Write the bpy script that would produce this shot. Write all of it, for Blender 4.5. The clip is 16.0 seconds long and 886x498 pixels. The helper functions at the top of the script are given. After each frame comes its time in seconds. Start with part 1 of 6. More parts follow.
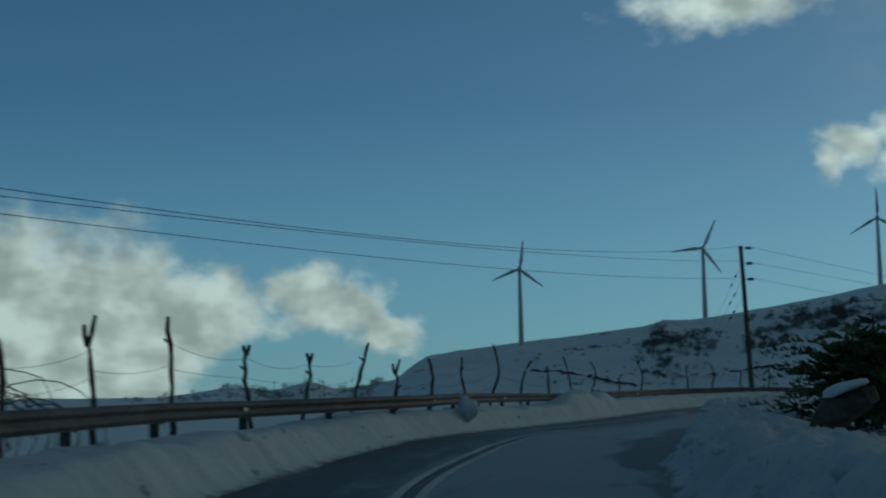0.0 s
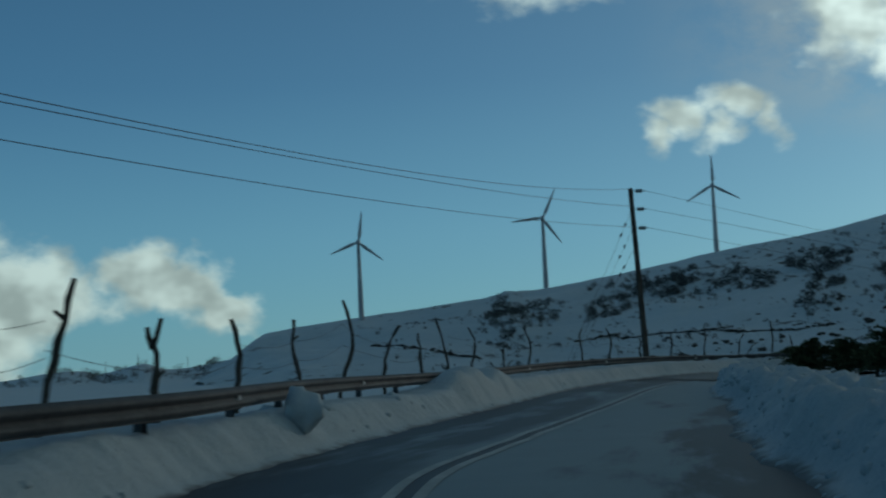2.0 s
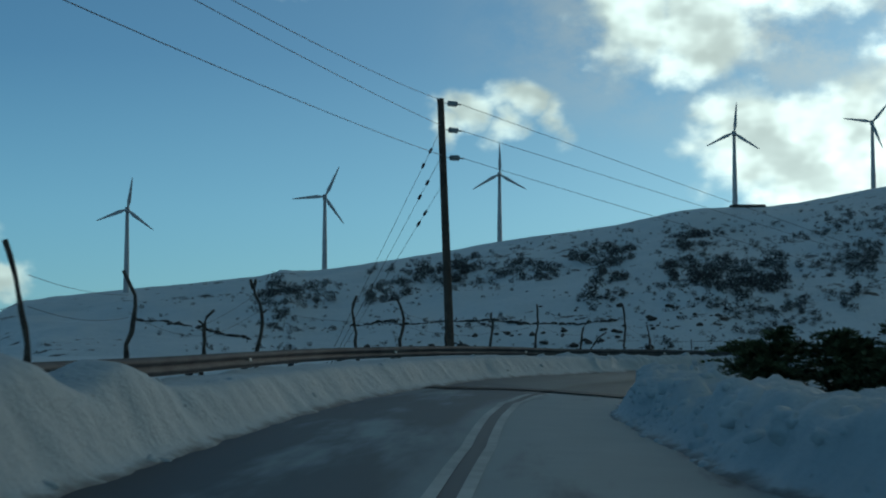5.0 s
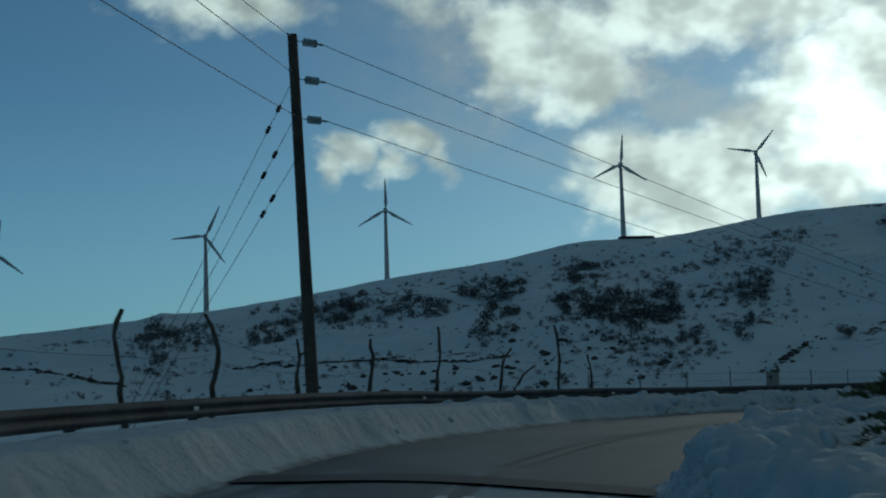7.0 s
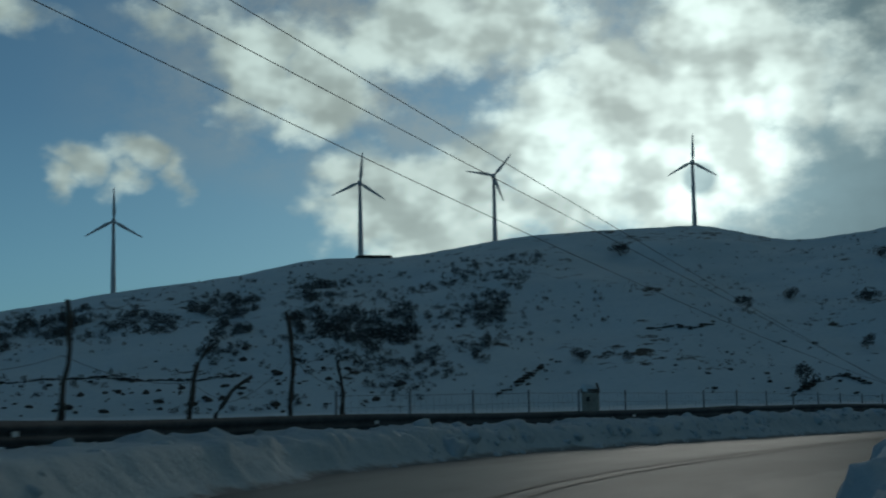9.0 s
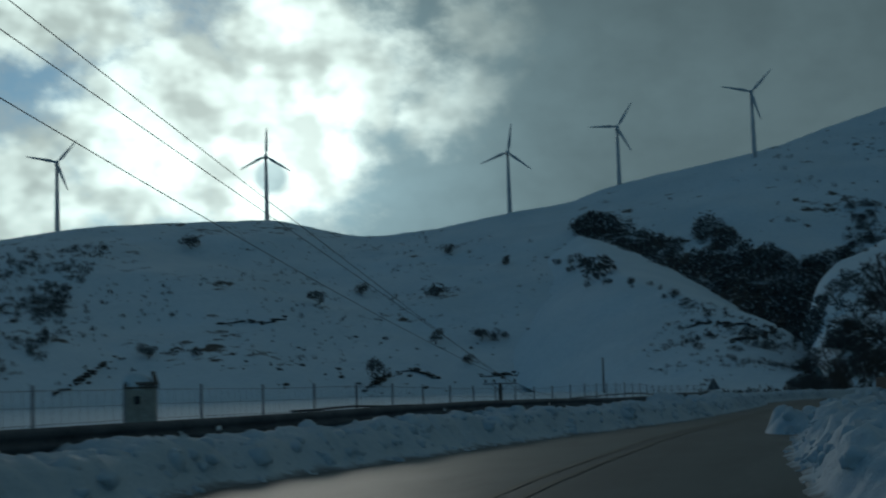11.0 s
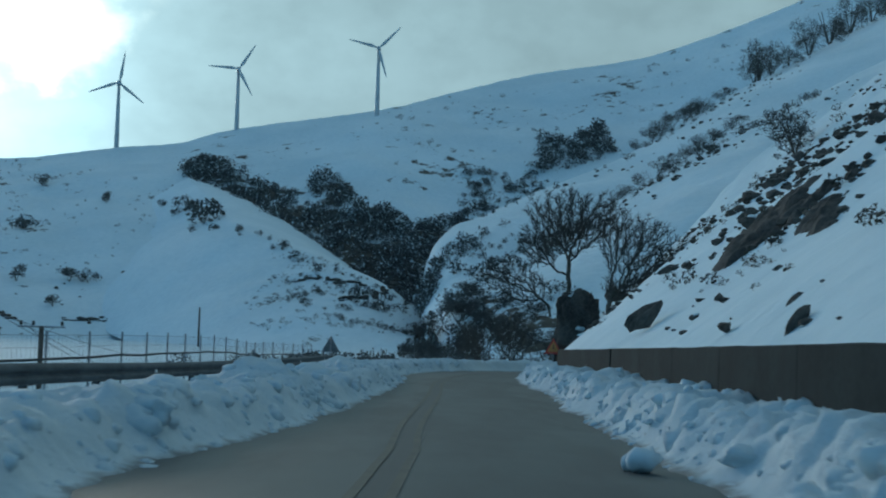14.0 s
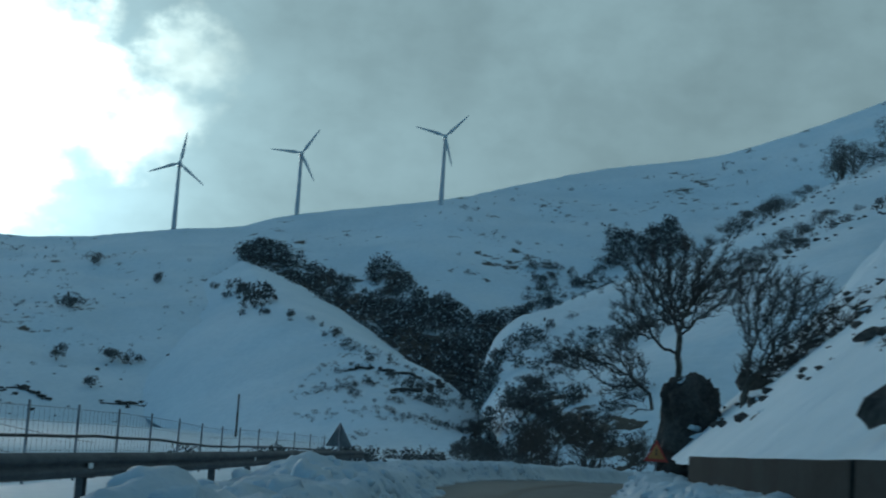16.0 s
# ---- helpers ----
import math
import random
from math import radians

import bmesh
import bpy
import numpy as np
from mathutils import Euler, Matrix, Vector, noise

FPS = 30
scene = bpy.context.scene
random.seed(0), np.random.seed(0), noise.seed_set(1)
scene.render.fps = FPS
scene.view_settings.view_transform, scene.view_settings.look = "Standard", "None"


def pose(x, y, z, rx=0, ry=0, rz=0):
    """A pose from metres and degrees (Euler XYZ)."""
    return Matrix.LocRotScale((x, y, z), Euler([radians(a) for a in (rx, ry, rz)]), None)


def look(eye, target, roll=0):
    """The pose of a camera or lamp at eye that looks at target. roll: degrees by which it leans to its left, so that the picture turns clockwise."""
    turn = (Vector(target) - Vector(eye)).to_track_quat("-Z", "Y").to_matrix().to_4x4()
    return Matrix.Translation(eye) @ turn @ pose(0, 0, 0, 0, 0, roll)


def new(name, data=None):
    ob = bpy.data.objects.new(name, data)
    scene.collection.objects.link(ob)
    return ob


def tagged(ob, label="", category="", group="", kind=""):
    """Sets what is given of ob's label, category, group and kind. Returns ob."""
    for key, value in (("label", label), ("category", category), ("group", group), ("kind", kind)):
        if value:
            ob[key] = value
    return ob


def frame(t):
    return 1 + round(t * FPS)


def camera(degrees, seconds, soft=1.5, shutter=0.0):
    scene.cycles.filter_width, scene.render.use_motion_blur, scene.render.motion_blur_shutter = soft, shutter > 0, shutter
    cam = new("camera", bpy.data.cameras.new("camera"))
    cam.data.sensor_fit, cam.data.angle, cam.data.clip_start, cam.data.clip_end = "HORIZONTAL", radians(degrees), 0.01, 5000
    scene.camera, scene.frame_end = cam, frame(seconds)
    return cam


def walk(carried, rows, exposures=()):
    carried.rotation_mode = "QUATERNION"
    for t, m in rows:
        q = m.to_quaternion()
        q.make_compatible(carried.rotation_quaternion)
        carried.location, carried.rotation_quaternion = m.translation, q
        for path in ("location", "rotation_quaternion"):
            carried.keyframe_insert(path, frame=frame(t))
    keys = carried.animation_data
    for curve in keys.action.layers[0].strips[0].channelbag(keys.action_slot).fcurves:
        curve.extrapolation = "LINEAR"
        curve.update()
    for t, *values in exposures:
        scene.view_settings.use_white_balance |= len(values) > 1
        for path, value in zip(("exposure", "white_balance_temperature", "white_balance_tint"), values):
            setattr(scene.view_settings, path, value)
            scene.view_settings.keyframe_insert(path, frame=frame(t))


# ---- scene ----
cam = camera(35.67, 16.0, soft=2.0, shutter=0.4)
ROWS = [  # seconds, eye, turns about x, y, z
    (0.0, 0.000, 0.000, 1.300, 95.95, 1.09, -2.58),
    (0.5, 0.134, 4.478, 1.335, 95.65, 0.37, -5.86),
    (1.0, 0.368, 8.979, 1.374, 95.24, 1.97, -7.55),
    (1.5, 0.681, 13.284, 1.401, 95.00, 2.01, -7.31),
    (2.0, 1.174, 17.663, 1.438, 94.73, 2.70, -9.22),
    (2.5, 1.931, 22.205, 1.476, 93.07, 4.38, -13.10),
    (3.0, 2.957, 26.914, 1.518, 93.51, 3.63, -15.77),
    (3.2, 3.417, 28.758, 1.531, 93.43, 3.39, -16.91),
    (5.3, 9.020, 45.885, 1.413, 93.88, 0.01, -18.49),
    (5.5, 9.602, 47.504, 1.412, 94.14, 0.14, -18.71),
    (6.0, 11.106, 51.556, 1.414, 96.03, 0.70, -21.67),
    (6.5, 12.693, 55.451, 1.432, 96.17, 0.39, -23.91),
    (7.0, 14.363, 59.408, 1.465, 95.42, 1.68, -23.08),
    (7.5, 16.093, 63.174, 1.469, 96.35, 0.38, -26.67),
    (8.0, 17.999, 66.904, 1.459, 96.61, 1.35, -29.30),
    (8.5, 19.924, 70.503, 1.436, 96.18, 1.83, -32.08),
    (8.7, 20.756, 71.901, 1.427, 95.99, 1.43, -32.68),
    (10.8, 31.494, 85.232, 1.355, 96.19, 2.53, -50.57),
    (11.0, 32.774, 86.285, 1.351, 95.44, 1.90, -51.89),
    (11.5, 36.262, 88.611, 1.340, 95.14, 1.74, -56.54),
    (12.0, 40.193, 91.185, 1.313, 94.89, 1.30, -60.03),
    (12.5, 44.170, 93.365, 1.280, 94.80, 0.86, -64.98),
    (13.0, 48.630, 95.656, 1.236, 94.04, 0.07, -67.18),
    (13.5, 52.988, 97.798, 1.184, 93.77, -0.13, -67.89),
    (14.0, 57.736, 100.009, 1.141, 93.55, -1.66, -68.28),
    (14.5, 62.258, 101.974, 1.094, 93.61, -1.85, -68.88),
    (15.0, 67.342, 104.091, 0.985, 96.28, -1.78, -67.78),
    (15.5, 72.660, 106.020, 0.896, 97.62, -1.71, -67.48),
    (16.0, 78.252, 108.300, 0.849, 97.54, -3.89, -65.88),
]
walk(cam, [(row[0], pose(*row[1:])) for row in ROWS], exposures=[(0.0, -0.43), (0.5, -0.42), (1.5, -0.30), (2.2, -0.22), (3.0, 0.06), (5.5, 0.10), (6.5, -0.30), (7.5, -0.38), (8.5, -0.68), (11.0, -0.40), (11.5, -0.03), (12.5, 0.85), (14.0, 1.42), (15.0, 1.38), (15.5, 1.22), (16.0, 1.02)])

# ---------------------------------------------------------------- light
SUN_AZ, SUN_EL = 45.0, 8.6          # degrees clockwise from +y, degrees up
world = bpy.data.worlds.new("winter_sky")
scene.world = world
world.use_nodes = True


def math_node(nt, op, a, b=None, clamp=False):
    n = nt.nodes.new("ShaderNodeMath")
    n.operation, n.use_clamp = op, clamp
    for i, v in enumerate((a, b)):
        if v is None:
            continue
        if isinstance(v, (int, float)):
            n.inputs[i].default_value = v
        else:
            nt.links.new(v, n.inputs[i])
    return n.outputs[0]


def ramp(nt, value, lo, hi, out_lo=0.0, out_hi=1.0, smooth=True):
    n = nt.nodes.new("ShaderNodeMapRange")
    n.interpolation_type = "SMOOTHSTEP" if smooth else "LINEAR"
    n.inputs["From Min"].default_value, n.inputs["From Max"].default_value = lo, hi
    n.inputs["To Min"].default_value, n.inputs["To Max"].default_value = out_lo, out_hi
    nt.links.new(value, n.inputs["Value"])
    return n.outputs["Result"]


def mix_rgb(nt, fac, a, b):
    n = nt.nodes.new("ShaderNodeMix")
    n.data_type = "RGBA"
    for sock, v in ((n.inputs[0], fac), (n.inputs[6], a), (n.inputs[7], b)):
        if isinstance(v, (int, float)):
            sock.default_value = v
        elif isinstance(v, tuple):
            sock.default_value = (*v, 1.0) if len(v) == 3 else v
        else:
            nt.links.new(v, sock)
    return n.outputs[2]


def fbm(nt, vec, scale, detail=4.0, rough=0.55):
    n = nt.nodes.new("ShaderNodeTexNoise")
    n.inputs["Scale"].default_value, n.inputs["Detail"].default_value, n.inputs["Roughness"].default_value = scale, detail, rough
    nt.links.new(vec, n.inputs["Vector"])
    return n.outputs["Fac"]


def build_sky():
    nt = world.node_tree
    bg = nt.nodes["Background"]
    sky = nt.nodes.new("ShaderNodeTexSky")
    sky.sky_type, sky.sun_disc = "NISHITA", False
    sky.sun_elevation, sky.sun_rotation = radians(SUN_EL), radians(SUN_AZ)
    sky.altitude, sky.air_density, sky.dust_density, sky.ozone_density = 900.0, 1.0, 0.3, 1.6
    co = nt.nodes.new("ShaderNodeTexCoord").outputs["Generated"]
    sep = nt.nodes.new("ShaderNodeSeparateXYZ")
    nt.links.new(co, sep.inputs[0])
    az = math_node(nt, "MULTIPLY", math_node(nt, "ARCTAN2", sep.outputs[0], sep.outputs[1]), 57.2958)
    el = math_node(nt, "MULTIPLY", math_node(nt, "ARCSINE", sep.outputs[2]), 57.2958)
    flat = nt.nodes.new("ShaderNodeCombineXYZ")
    nt.links.new(az, flat.inputs[0])
    nt.links.new(math_node(nt, "MULTIPLY", el, 1.35), flat.inputs[1])
    billow = fbm(nt, flat.outputs[0], 0.46, 6.0, 0.56)
    drift = fbm(nt, flat.outputs[0], 0.11, 4.0, 0.55)
    # the same billows a little way towards the sun: where they thin out sunwards they are lit
    sunward = nt.nodes.new("ShaderNodeVectorMath")
    sunward.operation = "ADD"
    sunward.inputs[1].default_value = (0.75, 0.55, 0.0)
    nt.links.new(flat.outputs[0], sunward.inputs[0])
    relief = math_node(nt, "SUBTRACT", fbm(nt, flat.outputs[0], 0.30, 3.0, 0.5), fbm(nt, sunward.outputs[0], 0.30, 3.0, 0.5))
    curl = nt.nodes.new("ShaderNodeTexNoise")
    curl.inputs["Scale"].default_value, curl.inputs["Detail"].default_value = 0.30, 4.0
    nt.links.new(flat.outputs[0], curl.inputs["Vector"])
    curls = nt.nodes.new("ShaderNodeSeparateXYZ")
    nt.links.new(curl.outputs["Color"], curls.inputs[0])
    waz = math_node(nt, "ADD", az, math_node(nt, "MULTIPLY", math_node(nt, "SUBTRACT", curls.outputs[0], 0.5), 4.2))
    wel = math_node(nt, "ADD", el, math_node(nt, "MULTIPLY", math_node(nt, "SUBTRACT", curls.outputs[1], 0.5), 2.8))

    def puff(a, e, ra, re, w):
        dx = math_node(nt, "DIVIDE", math_node(nt, "SUBTRACT", waz, a), ra)
        dy = math_node(nt, "DIVIDE", math_node(nt, "SUBTRACT", wel, e), re)
        r2 = math_node(nt, "ADD", math_node(nt, "MULTIPLY", dx, dx), math_node(nt, "MULTIPLY", dy, dy))
        return math_node(nt, "MULTIPLY", math_node(nt, "SUBTRACT", 1.0, math_node(nt, "SQRT", r2)), w)

    # the cumulus banks: azimuth, elevation, half widths, density
    body = None
    for row in CLOUDS:
        p = puff(*row)
        body = p if body is None else math_node(nt, "MAXIMUM", body, p)
    shape = math_node(nt, "ADD", math_node(nt, "MULTIPLY", body, 2.3), math_node(nt, "MULTIPLY", math_node(nt, "SUBTRACT", billow, 0.5), 2.6))
    cumulus = math_node(nt, "MULTIPLY", ramp(nt, shape, -0.32, 1.15), ramp(nt, az, 47.0, 60.0, 1.0, 0.0))
    # the overcast that closes the sky to the right of the sun and goes on round
    veil_edge = math_node(nt, "ADD", az, math_node(nt, "MULTIPLY", math_node(nt, "SUBTRACT", drift, 0.5), 14.0))
    veil = ramp(nt, veil_edge, 40.5, 49.0)
    behind = ramp(nt, veil_edge, -40.0, -24.0, 1.0, 0.0)
    veil = math_node(nt, "MAXIMUM", veil, math_node(nt, "MULTIPLY", behind, 0.15))
    # nearness to the sun, through which the cloud is lit
    sun_dir = (math.sin(radians(SUN_AZ)) * math.cos(radians(SUN_EL)), math.cos(radians(SUN_AZ)) * math.cos(radians(SUN_EL)), math.sin(radians(SUN_EL)))
    dot = nt.nodes.new("ShaderNodeVectorMath")
    dot.operation = "DOT_PRODUCT"
    nt.links.new(co, dot.inputs[0])
    dot.inputs[1].default_value = sun_dir
    ang = math_node(nt, "MULTIPLY", math_node(nt, "ARCCOSINE", math_node(nt, "MINIMUM", dot.outputs["Value"], 0.99999)), 57.2958)
    halo = math_node(nt, "POWER", 2.71828, math_node(nt, "MULTIPLY", math_node(nt, "MULTIPLY", ang, ang), -1.0 / (2 * 5.6 ** 2)))
    glow = math_node(nt, "POWER", 2.71828, math_node(nt, "MULTIPLY", ang, -1.0 / 20.0))
    thick = ramp(nt, fbm(nt, flat.outputs[0], 0.20, 4.0, 0.55), 0.36, 0.66, 1.0, 0.55)
    lit = math_node(nt, "ADD", math_node(nt, "MULTIPLY", halo, 4.2), math_node(nt, "MULTIPLY", glow, 6.8))
    lit = math_node(nt, "ADD", math_node(nt, "MULTIPLY", lit, thick), 4.6)
    lit = math_node(nt, "MULTIPLY", lit, ramp(nt, relief, -0.16, 0.16, 0.70, 1.30))
    tone = nt.nodes.new("ShaderNodeVectorMath")
    tone.operation = "SCALE"
    nt.links.new(mix_rgb(nt, glow, CLOUD_TINT, SUNLIT_TINT), tone.inputs[0])
    nt.links.new(lit, tone.inputs["Scale"])
    grey = math_node(nt, "ADD", math_node(nt, "ADD", math_node(nt, "MULTIPLY", halo, 3.4), math_node(nt, "MULTIPLY", glow, 1.3)), 1.10)
    grey = math_node(nt, "MULTIPLY", grey, math_node(nt, "MULTIPLY", ramp(nt, drift, 0.3, 0.7, 1.10, 0.9), ramp(nt, billow, 0.35, 0.68, 1.035, 0.95)))
    tone2 = nt.nodes.new("ShaderNodeVectorMath")
    tone2.operation = "SCALE"
    tone2.inputs[0].default_value = VEIL_TINT
    nt.links.new(grey, tone2.inputs["Scale"])
    tint = nt.nodes.new("ShaderNodeMix")
    tint.data_type, tint.blend_type = "RGBA", "MULTIPLY"
    tint.inputs[0].default_value = 1.0
    nt.links.new(sky.outputs[0], tint.inputs[6])
    tint.inputs[7].default_value = (*SKY_TINT, 1.0)
    height = ramp(nt, el, 0.0, 90.0, 0.0, 1.0, False)
    blue = nt.nodes.new("ShaderNodeValToRGB")
    blue.color_ramp.elements[0].color = (0.115, 0.325, 0.450, 1)
    blue.color_ramp.elements[1].position, blue.color_ramp.elements[1].color = 1.0, (0.004, 0.017, 0.038, 1)
    for pos, col in ((0.06, (0.095, 0.275, 0.41)), (0.13, (0.043, 0.152, 0.277)), (0.19, (0.031, 0.112, 0.212)), (0.30, (0.012, 0.044, 0.084))):
        e = blue.color_ramp.elements.new(pos)
        e.color = (*col, 1)
    nt.links.new(height, blue.inputs[0])
    clear = nt.nodes.new("ShaderNodeVectorMath")
    clear.operation = "SCALE"
    clear.inputs["Scale"].default_value = 1.0 / SKY_STRENGTH
    nt.links.new(blue.outputs[0], clear.inputs[0])
    air = mix_rgb(nt, 0.8, tint.outputs[2], clear.outputs[0])
    haze = math_node(nt, "MULTIPLY", math_node(nt, "POWER", 2.71828, math_node(nt, "MULTIPLY", ang, -1.0 / 14.0)), 3.6)
    glare = nt.nodes.new("ShaderNodeVectorMath")
    glare.operation = "SCALE"
    glare.inputs[0].default_value = (0.72, 0.97, 1.0)
    nt.links.new(haze, glare.inputs["Scale"])
    hazy = nt.nodes.new("ShaderNodeVectorMath")
    hazy.operation = "ADD"
    nt.links.new(air, hazy.inputs[0])
    nt.links.new(glare.outputs[0], hazy.inputs[1])
    # thin torn cloud round the cumulus on the sunward side
    wisp = math_node(nt, "MULTIPLY", ramp(nt, az, 17.0, 30.0), ramp(nt, el, 7.0, 13.0))
    wisp = math_node(nt, "MULTIPLY", wisp, ramp(nt, fbm(nt, flat.outputs[0], 0.20, 8.0, 0.66), 0.34, 0.64, 0.0, 0.95))
    torn = nt.nodes.new("ShaderNodeVectorMath")
    torn.operation = "SCALE"
    torn.inputs[0].default_value = (0.80, 1.0, 1.02)
    nt.links.new(math_node(nt, "ADD", math_node(nt, "MULTIPLY", glow, 4.2), 2.2), torn.inputs["Scale"])
    c0 = mix_rgb(nt, wisp, hazy.outputs[0], torn.outputs[0])
    c1 = mix_rgb(nt, veil, c0, tone2.outputs[0])
    cum = math_node(nt, "MULTIPLY", cumulus, 0.93)
    c2 = mix_rgb(nt, cum, c1, tone.outputs[0])
    # a soft pale blue disc painted over the sun for the sensor's clipping
    gap = ramp(nt, math_node(nt, "ADD", ang, math_node(nt, "MULTIPLY", billow, 0.5)), 0.75, 1.15, 0.72, 0.0)
    c3 = mix_rgb(nt, gap, c2, (2.6, 4.4, 5.0))
    nt.links.new(c3, bg.inputs["Color"])
    bg.inputs["Strength"].default_value = SKY_STRENGTH


SKY_TINT, CLOUD_TINT, VEIL_TINT, SKY_STRENGTH = (0.45, 0.85, 1.10), (0.80, 1.04, 0.98), (0.64, 1.0, 1.11), 0.12
SUNLIT_TINT = (0.87, 1.04, 0.98)
CLOUDS = [
    (-16.5, 2.4, 7.0, 6.0, 1.4), (-11.5, 2.4, 5.4, 4.9, 1.4), (-7.4, 3.5, 2.8, 2.1, 1.2), (-3.3, 3.9, 2.1, 1.7, 1.3), (-1.1, 3.4, 2.1, 1.5, 1.2), (0.5, 2.5, 1.8, 0.9, 1.1),
    (19.4, 9.7, 1.7, 0.9, 0.75), (21.6, 9.8, 1.6, 0.9, 0.75), (18.2, 8.9, 0.8, 1.2, 0.5), (23.0, 9.0, 0.8, 1.2, 0.5), (20.9, 9.0, 0.8, 0.9, 0.45),
    (14.6, 15.5, 4.0, 1.3, 0.6), (23.2, 15.6, 2.4, 1.3, 0.5),
    (26.6, 13.6, 2.6, 2.4, 0.9), (29.5, 13.3, 3.0, 2.6, 1.0), (33.5, 14.9, 4.5, 2.2, 1.0), (37.4, 15.2, 3.8, 2.4, 1.0), (28.9, 11.3, 1.7, 1.3, 0.7),
    (31.5, 8.2, 2.5, 2.5, 1.0), (35.0, 8.4, 4.0, 2.4, 1.0), (33.5, 7.0, 4.2, 2.6, 1.0),
    (40.0, 9.8, 4.5, 4.2, 1.1), (44.8, 10.0, 5.0, 5.2, 1.2), (46.3, 14.0, 4.8, 3.0, 1.0), (41.0, 13.0, 3.0, 1.6, 0.9), (48.6, 12.5, 3.5, 3.0, 0.8), (52.4, 11.4, 3.0, 2.2, 0.6), (54.0, 14.6, 2.6, 1.8, 0.6),
]
build_sky()

sun_data = bpy.data.lights.new("sun", "SUN")
sun_data.energy, sun_data.angle, sun_data.color = 0.25, radians(12.0), (1.0, 0.97, 0.88)
sun = new("sun", sun_data)
sun.matrix_world = look((0, 0, 0), (-math.sin(radians(SUN_AZ)), -math.cos(radians(SUN_AZ)), -math.tan(radians(SUN_EL))))


# ---------------------------------------------------------------- materials
def material(name, build):
    m = bpy.data.materials.new(name)
    m.use_nodes = True
    nt = m.node_tree
    build(nt, nt.nodes["Principled BSDF"])
    return m


def coords(nt, kind="Object"):
    return nt.nodes.new("ShaderNodeTexCoord").outputs[kind]


def bump(nt, bsdf, height, strength, distance):
    b = nt.nodes.new("ShaderNodeBump")
    b.inputs["Strength"].default_value, b.inputs["Distance"].default_value = strength, distance
    nt.links.new(height, b.inputs["Height"])
    nt.links.new(b.outputs[0], bsdf.inputs["Normal"])


def add(nt, a, b, wa=1.0, wb=1.0):
    return math_node(nt, "ADD", math_node(nt, "MULTIPLY", a, wa), math_node(nt, "MULTIPLY", b, wb))


def two_tone(name, dark, light, scale, rough=0.75, metal=0.0, relief=0.02, fine=9.0, lo=0.35, hi=0.65):
    """A surface that wanders between two tones at two scales, with relief."""
    def build(nt, bsdf):
        co = coords(nt)
        big, small = fbm(nt, co, scale, 4.0), fbm(nt, co, scale * fine, 5.0, 0.65)
        f = ramp(nt, add(nt, big, small, 0.55, 0.45), lo, hi)
        nt.links.new(mix_rgb(nt, f, dark, light), bsdf.inputs["Base Color"])
        bsdf.inputs["Roughness"].default_value, bsdf.inputs["Metallic"].default_value = rough, metal
        bump(nt, bsdf, add(nt, big, small, 0.5, 0.5), 0.6, relief)
    return material(name, build)


def snow_material(name, specks=0.0, dirt=0.0, speck_scale=0.12, lumps=1.5, relief=0.05, tone=1.0):
    """Old snow: drifted tone, grain, and where given, earth and tufts that stand through it."""
    def build(nt, bsdf):
        co = coords(nt)
        drift, grain = fbm(nt, co, lumps * 0.3, 4.0), fbm(nt, co, lumps * 6, 5.0, 0.6)
        col = mix_rgb(nt, ramp(nt, add(nt, drift, grain, 0.6, 0.4), 0.3, 0.7), tuple(tone * c for c in (0.62, 0.73, 0.77)), tuple(tone * c for c in (0.78, 0.86, 0.885)))
        if specks:
            sp = fbm(nt, co, speck_scale, 8.0, 0.72)
            patch = fbm(nt, co, speck_scale * 0.13, 3.0)
            f = ramp(nt, add(nt, sp, patch, 0.75, 0.5), specks, specks + 0.05)
            col = mix_rgb(nt, f, col, mix_rgb(nt, grain, (0.035, 0.032, 0.028), (0.12, 0.10, 0.075)))
        if dirt:
            d = ramp(nt, fbm(nt, co, 3.1, 7.0, 0.7), dirt, dirt + 0.12)
            sp = nt.nodes.new("ShaderNodeSeparateXYZ")
            nt.links.new(nt.nodes.new("ShaderNodeUVMap").outputs[0], sp.inputs[0])
            toe = ramp(nt, add(nt, sp.outputs[1], fbm(nt, co, 2.2, 5.0, 0.6), 1.0, 0.55), 0.10, 0.34, 1.0, 0.0)
            d = math_node(nt, "MAXIMUM", d, toe)
            col = mix_rgb(nt, math_node(nt, "MULTIPLY", d, 0.75), col, (0.10, 0.085, 0.07))
        nt.links.new(col, bsdf.inputs["Base Color"])
        bsdf.inputs["Roughness"].default_value = 0.7
        bsdf.inputs["Specular IOR Level"].default_value = 0.25
        bump(nt, bsdf, add(nt, drift, grain, 0.7, 0.4), 0.8, relief)
    return material(name, build)


JOINT_S = 94.6


